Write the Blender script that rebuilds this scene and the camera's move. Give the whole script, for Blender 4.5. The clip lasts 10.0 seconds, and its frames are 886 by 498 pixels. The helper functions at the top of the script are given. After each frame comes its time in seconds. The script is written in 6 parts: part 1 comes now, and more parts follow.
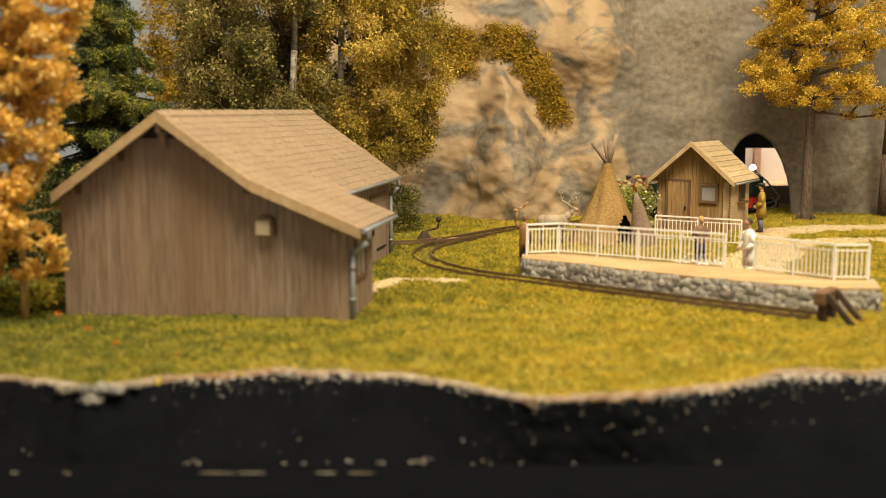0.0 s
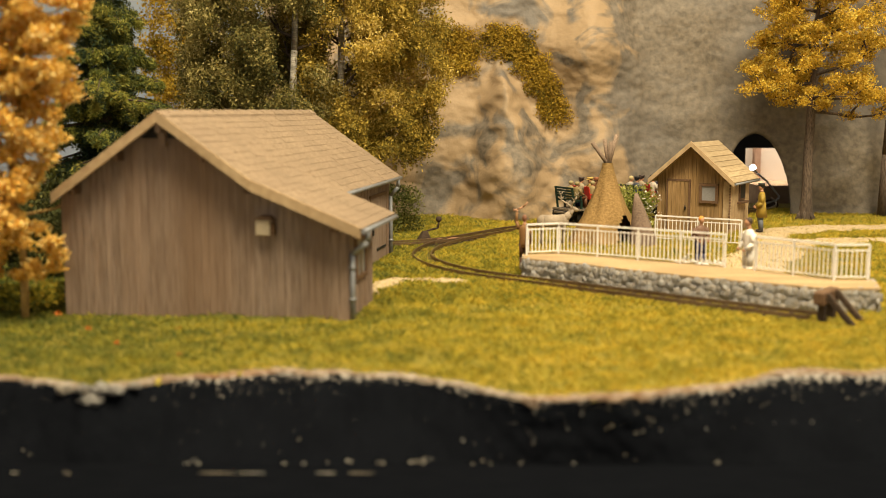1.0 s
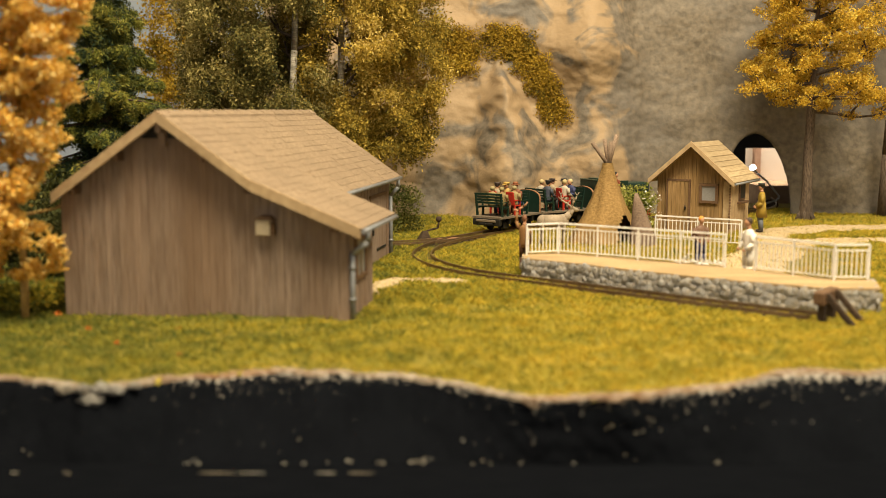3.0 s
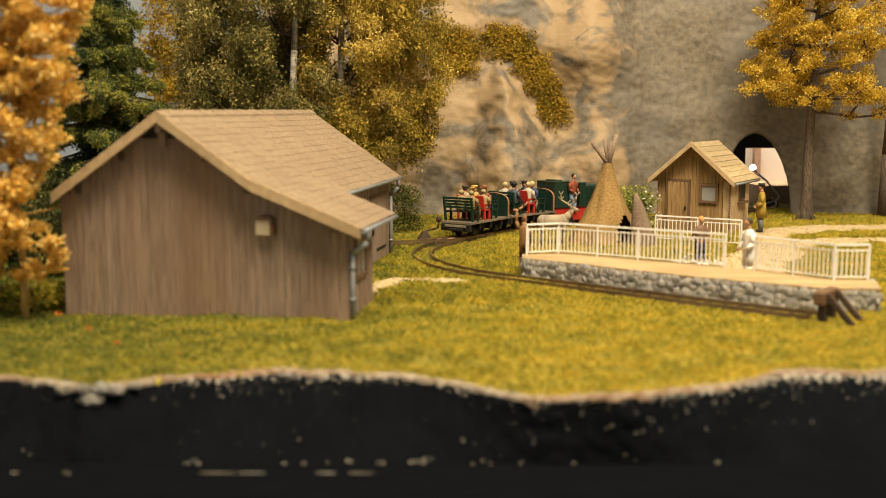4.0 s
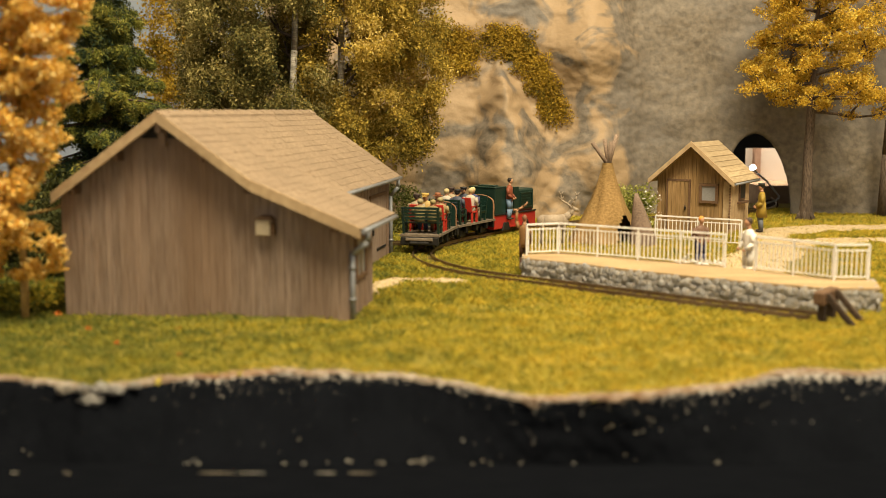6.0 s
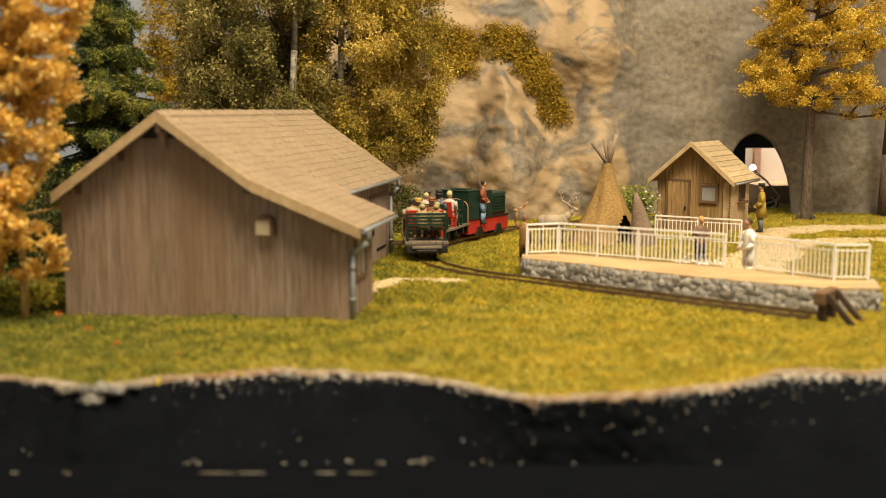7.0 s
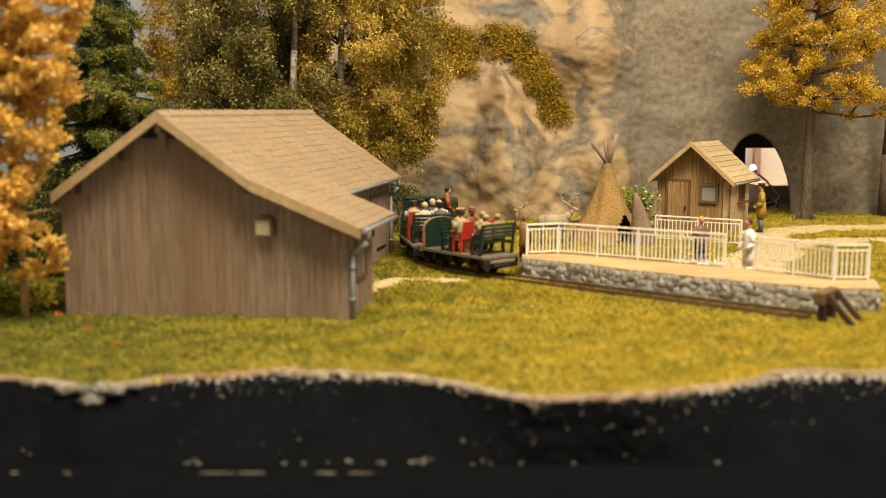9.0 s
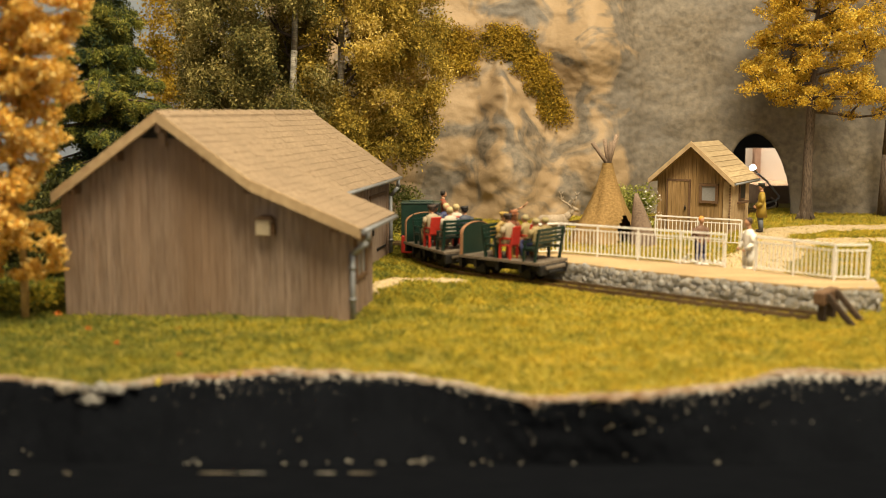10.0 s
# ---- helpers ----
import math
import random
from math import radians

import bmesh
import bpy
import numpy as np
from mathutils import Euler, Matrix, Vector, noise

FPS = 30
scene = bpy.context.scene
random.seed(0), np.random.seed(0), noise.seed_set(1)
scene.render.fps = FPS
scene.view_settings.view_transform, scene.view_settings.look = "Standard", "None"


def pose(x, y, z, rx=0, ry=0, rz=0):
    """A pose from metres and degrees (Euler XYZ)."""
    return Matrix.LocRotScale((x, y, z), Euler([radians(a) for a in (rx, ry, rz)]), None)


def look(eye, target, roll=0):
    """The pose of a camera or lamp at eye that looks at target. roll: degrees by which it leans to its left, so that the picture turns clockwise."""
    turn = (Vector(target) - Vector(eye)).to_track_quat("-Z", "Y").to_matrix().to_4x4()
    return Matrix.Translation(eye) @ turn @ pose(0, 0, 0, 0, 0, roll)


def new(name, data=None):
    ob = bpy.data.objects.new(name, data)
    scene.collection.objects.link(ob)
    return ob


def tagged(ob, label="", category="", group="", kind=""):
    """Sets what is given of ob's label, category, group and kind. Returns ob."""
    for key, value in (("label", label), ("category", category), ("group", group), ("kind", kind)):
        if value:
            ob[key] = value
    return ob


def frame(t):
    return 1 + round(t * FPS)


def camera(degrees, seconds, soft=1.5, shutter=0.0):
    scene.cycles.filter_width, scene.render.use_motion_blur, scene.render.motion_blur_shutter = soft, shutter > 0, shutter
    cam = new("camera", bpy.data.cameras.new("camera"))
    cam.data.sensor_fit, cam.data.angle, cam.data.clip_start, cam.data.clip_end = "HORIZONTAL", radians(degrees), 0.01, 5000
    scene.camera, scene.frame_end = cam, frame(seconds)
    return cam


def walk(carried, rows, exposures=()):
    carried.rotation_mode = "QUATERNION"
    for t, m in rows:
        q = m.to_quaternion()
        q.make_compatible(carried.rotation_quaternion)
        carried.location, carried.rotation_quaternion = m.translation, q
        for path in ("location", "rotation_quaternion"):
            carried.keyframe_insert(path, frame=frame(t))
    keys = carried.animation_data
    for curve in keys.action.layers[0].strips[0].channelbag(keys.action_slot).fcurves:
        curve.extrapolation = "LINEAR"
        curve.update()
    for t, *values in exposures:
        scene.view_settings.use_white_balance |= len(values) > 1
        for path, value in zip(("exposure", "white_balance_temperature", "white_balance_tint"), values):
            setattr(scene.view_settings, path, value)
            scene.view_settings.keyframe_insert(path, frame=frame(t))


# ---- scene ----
# A small-scale (1:87) railway layout; all lengths below are in centimetres and are turned into metres by CM.
CM = 0.01
FOV = 46.0
EYE = (0.0, 0.0, 5.2)
TILT = 7.617

cam = camera(FOV, 10.0, soft=0.75)
cam.data.dof.use_dof = True
cam.data.dof.focus_distance = 0.45
cam.data.dof.aperture_fstop = 18.5
CAM_POSE = pose(EYE[0] * CM, EYE[1] * CM, EYE[2] * CM, 90 - TILT, 0, 0)
walk(cam, [(0.0, CAM_POSE), (10.0, CAM_POSE)], exposures=[(0.0, 0.0), (10.0, 0.0)])

# ---- light: a warm hall and unseen area lamps added for the presumed overhead lighting ----
world = bpy.data.worlds.new("hall")
scene.world = world
world.use_nodes = True
world.node_tree.nodes["Background"].inputs[0].default_value = (1.0, 0.87, 0.68, 1)
world.node_tree.nodes["Background"].inputs[1].default_value = 0.42


def unseen_lamp(x, y, z, tx, ty, tz, sx, sy, watts, colour):
    data = bpy.data.lights.new("unseen_lamp", "AREA")
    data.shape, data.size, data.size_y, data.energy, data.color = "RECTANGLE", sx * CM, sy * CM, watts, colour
    ob = new("unseen_lamp", data)
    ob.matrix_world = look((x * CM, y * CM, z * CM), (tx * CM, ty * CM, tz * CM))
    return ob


# two unseen area lamps above the layout, placed to set its brightness
unseen_lamp(-2, 8, 64, 3, 38, 0, 34, 22, 5.7, (1.0, 0.82, 0.53))
unseen_lamp(24, 5, 58, 8, 32, 0, 24, 18, 6.8, (1.0, 0.84, 0.56))


# ---- mesh helpers ----
def mesh_of(name, bm, *mats, smooth=False):
    bmesh.ops.scale(bm, vec=(CM, CM, CM), verts=bm.verts)
    me = bpy.data.meshes.new(name)
    bm.normal_update()
    bm.to_mesh(me)
    bm.free()
    for m in mats:
        me.materials.append(m)
    if smooth:
        me.polygons.foreach_set("use_smooth", [True] * len(me.polygons))
    return me


def data_mesh(name, verts, faces, mat, smooth=False):
    me = bpy.data.meshes.new(name)
    me.from_pydata((np.asarray(verts, dtype=float) * CM).tolist(), [], faces if isinstance(faces, list) else faces.tolist())
    me.materials.append(mat)
    if smooth:
        me.polygons.foreach_set("use_smooth", [True] * len(me.polygons))
    me.update()
    return me


def part(name, bm, material, parent=None, label="", smooth=False):
    mats = material if isinstance(material, (list, tuple)) else (material,)
    ob = new(name, mesh_of(name, bm, *mats, smooth=smooth))
    ob.parent = parent
    if label:
        ob["label"] = label
    return ob


def piece(name, me, parent, m):
    ob = new(name, me)
    ob.parent = parent
    ob.matrix_basis = m
    return ob


def thing(name, label, category, m=None, group="", kind=""):
    ob = new(name)
    ob.empty_display_size = 0.005
    if m is not None:
        ob.matrix_basis = m
    return tagged(ob, label, category, group, kind)


def cm(x, y, z=0, rx=0, ry=0, rz=0):
    return pose(x * CM, y * CM, z * CM, rx, ry, rz)


def box(bm, x0, y0, z0, x1, y1, z1, mi=0, bevel=0.0):
    pts = [(x, y, z) for z in (z0, z1) for y in (y0, y1) for x in (x0, x1)]
    return hexa(bm, pts, mi, bevel)


def hexa(bm, pts, mi=0, bevel=0.0):
    v = [bm.verts.new(p) for p in pts]
    fs = []
    for q in ((0, 2, 3, 1), (4, 5, 7, 6), (0, 1, 5, 4), (2, 6, 7, 3), (0, 4, 6, 2), (1, 3, 7, 5)):
        f = bm.faces.new([v[i] for i in q])
        f.material_index = mi
        fs.append(f)
    if bevel:
        bmesh.ops.bevel(bm, geom=list({e for f in fs for e in f.edges}), offset=bevel, segments=1, affect="EDGES")
    return v


def tube(bm, p0, p1, r0, r1=None, n=8, mi=0, caps=True):
    r1 = r0 if r1 is None else r1
    a, b = Vector(p0), Vector(p1)
    w = (b - a).normalized()
    u = w.orthogonal().normalized()
    k = w.cross(u)
    ring = []
    for c, r in ((a, r0), (b, r1)):
        ring.append([bm.verts.new(c + u * (r * math.cos(2 * math.pi * i / n)) + k * (r * math.sin(2 * math.pi * i / n))) for i in range(n)])
    for i in range(n):
        j = (i + 1) % n
        f = bm.faces.new((ring[0][i], ring[0][j], ring[1][j], ring[1][i]))
        f.material_index, f.smooth = mi, True
    if caps:
        bm.faces.new(ring[0][::-1]).material_index = mi
        bm.faces.new(ring[1]).material_index = mi


def bent(bm, pts, r, n=6, mi=0, r_end=None):
    r_end = r if r_end is None else r_end
    k = len(pts) - 1
    for i in range(k):
        tube(bm, pts[i], pts[i + 1], r + (r_end - r) * i / k, r + (r_end - r) * (i + 1) / k, n, mi)


def ball(bm, c, rx, ry=None, rz=None, sub=2, mi=0, rough=0.0, m=None):
    ry, rz = rx if ry is None else ry, rx if rz is None else rz
    got = bmesh.ops.create_icosphere(bm, subdivisions=sub, radius=1.0)["verts"]
    for v in got:
        k = 1 + rough * noise.noise(v.co * 2.3 + Vector(c))
        p = Vector((v.co.x * rx * k, v.co.y * ry * k, v.co.z * rz * k))
        v.co = (m @ p if m is not None else p) + Vector(c)
    for f in {f for v in got for f in v.link_faces}:
        f.material_index, f.smooth = mi, True


# ---- materials ----
def material(name, c1, c2, scale=300, rough=0.8, bump=0.2, stretch=(1, 1, 1), metal=0.0, c3=None, vary=0.0, island=0.0, fine=5.0, dist=0.0004, spec=0.3, big=0.25):
    """Two colours mixed by grain, a third by large stains; brightness varied piece by piece."""
    m = bpy.data.materials.new(name)
    m.use_nodes = True
    nt = m.node_tree
    bs = nt.nodes["Principled BSDF"]
    bs.inputs["Roughness"].default_value, bs.inputs["Metallic"].default_value = rough, metal
    bs.inputs["Specular IOR Level"].default_value = spec
    tc, mp = nt.nodes.new("ShaderNodeTexCoord"), nt.nodes.new("ShaderNodeMapping")
    mp.inputs["Scale"].default_value = stretch
    nt.links.new(tc.outputs["Object"], mp.inputs[0])
    n1, n2 = nt.nodes.new("ShaderNodeTexNoise"), nt.nodes.new("ShaderNodeTexNoise")
    for n, s in ((n1, scale * fine), (n2, scale * big)):
        n.inputs["Scale"].default_value, n.inputs["Detail"].default_value = s, 6
        nt.links.new(mp.outputs[0], n.inputs["Vector"])
    r1 = nt.nodes.new("ShaderNodeValToRGB")
    r1.color_ramp.elements[0].position, r1.color_ramp.elements[1].position = 0.32, 0.68
    r1.color_ramp.elements[0].color, r1.color_ramp.elements[1].color = (*c1, 1), (*c2, 1)
    nt.links.new(n1.outputs[0], r1.inputs[0])
    last = r1.outputs[0]
    r2 = nt.nodes.new("ShaderNodeValToRGB")
    r2.color_ramp.elements[0].position, r2.color_ramp.elements[1].position = 0.42, 0.66
    nt.links.new(n2.outputs[0], r2.inputs[0])
    mx = nt.nodes.new("ShaderNodeMix")
    mx.data_type = "RGBA"
    third = c3 if c3 else tuple(0.72 * a for a in c1)
    mx.inputs["B"].default_value = (*third, 1)
    sc = nt.nodes.new("ShaderNodeMath")
    sc.operation = "MULTIPLY"
    sc.inputs[1].default_value = 0.75 if c3 else 0.5
    nt.links.new(r2.outputs[0], sc.inputs[0])
    nt.links.new(sc.outputs[0], mx.inputs["Factor"])
    nt.links.new(last, mx.inputs["A"])
    last = mx.outputs["Result"]
    if vary or island:
        hs = nt.nodes.new("ShaderNodeHueSaturation")
        mr = nt.nodes.new("ShaderNodeMapRange")
        k = vary or island
        mr.inputs["To Min"].default_value, mr.inputs["To Max"].default_value = 1 - k, 1 + k
        src = nt.nodes.new("ShaderNodeObjectInfo" if vary else "ShaderNodeNewGeometry")
        nt.links.new(src.outputs["Random" if vary else "Random Per Island"], mr.inputs[0])
        nt.links.new(mr.outputs[0], hs.inputs["Value"])
        nt.links.new(last, hs.inputs["Color"])
        last = hs.outputs[0]
    nt.links.new(last, bs.inputs["Base Color"])
    if bump:
        bp = nt.nodes.new("ShaderNodeBump")
        bp.inputs["Strength"].default_value, bp.inputs["Distance"].default_value = bump, dist
        nt.links.new(n1.outputs[0], bp.inputs["Height"])
        nt.links.new(bp.outputs[0], bs.inputs["Normal"])
    return m


def leaves_material(name, stops, patch=60, trans=0.25, drift=None, single=0.55, cloud=1.5):
    """Leaf or blade colours picked leaf by leaf from a ramp, drifting from patch to patch."""
    m = bpy.data.materials.new(name)
    m.use_nodes = True
    nt = m.node_tree
    bs = nt.nodes["Principled BSDF"]
    bs.inputs["Roughness"].default_value = 0.75
    bs.inputs["Specular IOR Level"].default_value = 0.25
    geo, tc, nz = nt.nodes.new("ShaderNodeNewGeometry"), nt.nodes.new("ShaderNodeTexCoord"), nt.nodes.new("ShaderNodeTexNoise")
    nz.inputs["Scale"].default_value, nz.inputs["Detail"].default_value = patch, 4
    nt.links.new(tc.outputs["Object"], nz.inputs["Vector"])
    a, b = nt.nodes.new("ShaderNodeMath"), nt.nodes.new("ShaderNodeMath")
    a.operation, b.operation = "MULTIPLY_ADD", "MULTIPLY_ADD"
    a.inputs[1].default_value, a.inputs[2].default_value = single, 0.525 - 0.5 * (single + cloud)
    nt.links.new(geo.outputs["Random Per Island"], a.inputs[0])
    b.inputs[1].default_value = cloud
    nt.links.new(nz.outputs[0], b.inputs[0])
    nt.links.new(a.outputs[0], b.inputs[2])
    rp = nt.nodes.new("ShaderNodeValToRGB")
    rp.color_ramp.elements[0].color, rp.color_ramp.elements[0].position = (*stops[0], 1), 0.1
    rp.color_ramp.elements[1].color, rp.color_ramp.elements[1].position = (*stops[-1], 1), 0.95
    for i, c in enumerate(stops[1:-1]):
        rp.color_ramp.elements.new(0.1 + 0.85 * (i + 1) / (len(stops) - 1)).color = (*c, 1)
    pick = b.outputs[0]
    if drift:
        # the ramp shifts along x: darker and greener at one end, yellower at the other
        sep, mr, ad = nt.nodes.new("ShaderNodeSeparateXYZ"), nt.nodes.new("ShaderNodeMapRange"), nt.nodes.new("ShaderNodeMath")
        nt.links.new(tc.outputs["Object"], sep.inputs[0])
        for key, v in zip(("From Min", "From Max", "To Min", "To Max"), drift):
            mr.inputs[key].default_value = v
        nt.links.new(sep.outputs["X"], mr.inputs[0])
        nt.links.new(mr.outputs[0], ad.inputs[0])
        nt.links.new(pick, ad.inputs[1])
        pick = ad.outputs[0]
    nt.links.new(pick, rp.inputs[0])
    nt.links.new(rp.outputs[0], bs.inputs["Base Color"])
    tr, mix = nt.nodes.new("ShaderNodeBsdfTranslucent"), nt.nodes.new("ShaderNodeMixShader")
    nt.links.new(rp.outputs[0], tr.inputs[0])
    mix.inputs[0].default_value = trans
    nt.links.new(bs.outputs[0], mix.inputs[1])
    nt.links.new(tr.outputs[0], mix.inputs[2])
    nt.links.new(mix.outputs[0], nt.nodes["Material Output"].inputs[0])
    return m


def plain(name, c, rough=0.6, metal=0.0, glow=0.0):
    return_mat = material(name, tuple(0.9 * v for v in c), tuple(min(1, 1.08 * v) for v in c), 400, rough, 0.1, metal=metal)
    if glow:
        bs = return_mat.node_tree.nodes["Principled BSDF"]
        bs.inputs["Emission Color"].default_value = (*c, 1)
        bs.inputs["Emission Strength"].default_value = glow
    return return_mat


M_BOARD = material("weathered_boards", (0.185, 0.132, 0.102), (0.31, 0.235, 0.185), 260, 0.9, 0.45, (1, 1, 0.1), vary=0.10, c3=(0.20, 0.125, 0.078), big=0.16)
M_ROOF = material("roof_shingles", (0.20, 0.146, 0.096), (0.30, 0.222, 0.147), 240, 0.9, 0.35, (1, 0.5, 1), island=0.055, c3=(0.215, 0.157, 0.105))
M_HUT = material("brown_hut_boards", (0.20, 0.122, 0.047), (0.37, 0.238, 0.112), 320, 0.8, 0.35, (1, 1, 0.08), vary=0.16)
M_HUTROOF = material("hut_roof_boards", (0.33, 0.245, 0.14), (0.47, 0.365, 0.225), 260, 0.8, 0.35, (0.4, 0.15, 1), vary=0.09)
M_TRIM = material("pale_trim_and_lit_boards", (0.36, 0.25, 0.14), (0.5, 0.37, 0.22), 260, 0.8, 0.3, (0.3, 0.3, 0.3), vary=0.08)
M_ZINC = material("grey_zinc", (0.19, 0.20, 0.22), (0.30, 0.31, 0.33), 300, 0.5, 0.15, metal=0.3)
M_GLASS = plain("window_pane", (0.26, 0.26, 0.27), 0.15)
# near-black, for dark parts and for shade put in as colour
M_DARK = plain("dark_paint_and_shade", (0.02, 0.018, 0.016), 0.7)
M_BROWNFRAME = material("dark_brown_frame", (0.10, 0.055, 0.03), (0.17, 0.10, 0.055), 300, 0.7, 0.2)
M_WHITE = material("white_paint", (0.72, 0.70, 0.68), (0.82, 0.80, 0.78), 300, 0.5, 0.1)
M_STONE = material("grey_stones", (0.235, 0.235, 0.24), (0.42, 0.415, 0.415), 260, 0.9, 0.5, vary=0.2, c3=(0.30, 0.255, 0.19))
M_MORTAR = material("dark_mortar", (0.28, 0.255, 0.22), (0.40, 0.37, 0.33), 400, 0.95, 0.4)
M_DECK = material("sandy_platform", (0.36, 0.25, 0.13), (0.50, 0.37, 0.21), 500, 0.9, 0.5, (0.4, 1.6, 1), c3=(0.30, 0.21, 0.11))
M_GRAVEL = material("pale_gravel", (0.40, 0.30, 0.17), (0.56, 0.44, 0.27), 700, 0.95, 0.5, island=0.3)
M_SAND = material("pale_sand", (0.38, 0.29, 0.165), (0.55, 0.43, 0.265), 500, 0.95, 0.5, c3=(0.36, 0.28, 0.16))
M_SOIL = material("ground_base", (0.22, 0.17, 0.025), (0.36, 0.26, 0.04), 350, 0.95, 0.6, c3=(0.15, 0.15, 0.03))
M_RAIL = material("rusty_rail", (0.12, 0.075, 0.04), (0.32, 0.22, 0.12), 500, 0.35, 0.2, metal=0.75)
M_SLEEPER = material("dark_sleepers", (0.035, 0.022, 0.014), (0.09, 0.06, 0.04), 400, 0.9, 0.4, vary=0.2)
M_GREEN = material("dark_green_paint", (0.006, 0.022, 0.016), (0.011, 0.034, 0.025), 300, 0.35, 0.1, spec=0.5)
M_RED = material("red_paint", (0.33, 0.022, 0.018), (0.46, 0.035, 0.028), 300, 0.4, 0.1)
M_CHAIRRED = material("bright_red_chair", (0.38, 0.028, 0.018), (0.48, 0.042, 0.028), 300, 0.35, 0.05)
M_BLACK = material("black_underframe", (0.008, 0.008, 0.008), (0.022, 0.02, 0.018), 400, 0.55, 0.2)
M_PLANKGREY = material("grey_deck_planks", (0.12, 0.095, 0.07), (0.23, 0.185, 0.14), 400, 0.8, 0.3, (0.2, 1, 1), vary=0.1)
M_RIM = material("brown_panel_rim", (0.26, 0.13, 0.07), (0.36, 0.20, 0.11), 300, 0.5, 0.1)
M_HIDE = material("tan_hide", (0.21, 0.125, 0.043), (0.31, 0.195, 0.072), 200, 0.85, 0.6, (1, 1, 1.3), c3=(0.165, 0.105, 0.035), dist=0.0006)
M_POLE = material("grey_brown_poles", (0.16, 0.11, 0.08), (0.30, 0.22, 0.16), 500, 0.85, 0.3)
M_BARK = material("grey_brown_bark", (0.05, 0.036, 0.027), (0.145, 0.108, 0.082), 400, 0.9, 0.8, (1, 1, 0.25))
M_BIRCH = material("white_birch_bark", (0.30, 0.27, 0.22), (0.62, 0.58, 0.5), 250, 0.8, 0.4, (0.4, 0.4, 1.6), c3=(0.05, 0.045, 0.04), big=0.6)
L_GRASS = leaves_material("grass_blades", [(0.10, 0.13, 0.03), (0.22, 0.225, 0.035), (0.40, 0.35, 0.04), (0.58, 0.44, 0.05), (0.70, 0.48, 0.06)], 90, 0.35, (-0.09, 0.03, -0.34, 0.04), 0.6, 0.9)
L_BIRCH = leaves_material("birch_leaves", [(0.11, 0.095, 0.02), (0.27, 0.20, 0.03), (0.52, 0.37, 0.06), (0.78, 0.62, 0.22)], 40, 0.35)
L_OLIVE = leaves_material("olive_leaves", [(0.055, 0.06, 0.02), (0.125, 0.12, 0.036), (0.27, 0.22, 0.06), (0.54, 0.46, 0.20)], 40, 0.35)
L_ORANGE = leaves_material("orange_leaves", [(0.62, 0.32, 0.045), (0.76, 0.49, 0.095), (0.80, 0.58, 0.17), (0.84, 0.68, 0.32)], 60, 0.42, None, 0.8, 0.9)
# the dark first stop colours some leaves like shaded gaps in the crown
L_GOLD = leaves_material("golden_leaves", [(0.20, 0.15, 0.018), (0.47, 0.28, 0.022), (0.64, 0.42, 0.04), (0.68, 0.56, 0.13)], 120, 0.25, None, 0.7, 1.2)
L_RUST = leaves_material("rust_brown_foliage", [(0.11, 0.105, 0.015), (0.26, 0.17, 0.017), (0.42, 0.27, 0.025), (0.50, 0.36, 0.045)], 60)
L_FIR = leaves_material("fir_needles", [(0.014, 0.034, 0.024), (0.03, 0.055, 0.03), (0.10, 0.115, 0.025), (0.24, 0.22, 0.04)], 40)
L_SHRUB = leaves_material("shrub_leaves", [(0.11, 0.13, 0.02), (0.21, 0.23, 0.04), (0.34, 0.34, 0.08), (0.48, 0.44, 0.18)], 90)
L_CORNER = leaves_material("corner_bush_leaves", [(0.04, 0.055, 0.012), (0.085, 0.095, 0.018), (0.14, 0.14, 0.03), (0.20, 0.18, 0.05)], 80)
L_FIRTIP = leaves_material("yellowing_fir_tips", [(0.05, 0.075, 0.02), (0.13, 0.15, 0.028), (0.26, 0.25, 0.045), (0.40, 0.34, 0.07)], 60)
L_BUSH = leaves_material("bush_leaves", [(0.02, 0.028, 0.008), (0.045, 0.052, 0.014), (0.08, 0.082, 0.02), (0.125, 0.115, 0.034)], 80)


# ---- the track line and the train's way along it ----
TRACK = [(19.0, 61.5), (18.3, 58.2), (17.1, 55.1), (15.1, 53.0), (11.5, 50.6), (8.0, 48.8), (5.1, 47.2), (3.0, 45.3), (0.36, 41.44), (-0.62, 38.57), (-0.72, 36.45),
         (-0.03, 34.35), (1.18, 32.67), (2.85, 31.25), (5.1, 29.38), (9.35, 25.87)]
SIDING = [(3.0, 45.4), (0.9, 42.3), (-0.9, 40.7), (-3.2, 39.95), (-6.5, 39.85), (-11, 40.1)]


def smooth_line(points, steps=24):
    p = np.array(points, dtype=float)
    p = np.vstack([2 * p[0] - p[1], p, 2 * p[-1] - p[-2]])
    out = []
    for i in range(1, len(p) - 2):
        a, b, c, d = p[i - 1], p[i], p[i + 1], p[i + 2]
        for k in range(steps):
            u = k / steps
            out.append(0.5 * (2 * b + (c - a) * u + (2 * a - 5 * b + 4 * c - d) * u * u + (3 * b - a - 3 * c + d) * u ** 3))
    return np.array(out + [p[-2]])


LINE = smooth_line(TRACK)
for _ in range(60):
    LINE[1:-1] = 0.5 * LINE[1:-1] + 0.25 * (LINE[:-2] + LINE[2:])
ARC = np.concatenate([[0], np.cumsum(np.hypot(*np.diff(LINE, axis=0).T))])


def on_track(s):
    if s < 0:
        w = (LINE[1] - LINE[0]) / np.hypot(*(LINE[1] - LINE[0]))
        return LINE[0] + w * s
    return np.array([np.interp(s, ARC, LINE[:, 0]), np.interp(s, ARC, LINE[:, 1])])


RAIL_TOP = 0.10
GAUGE = 0.65

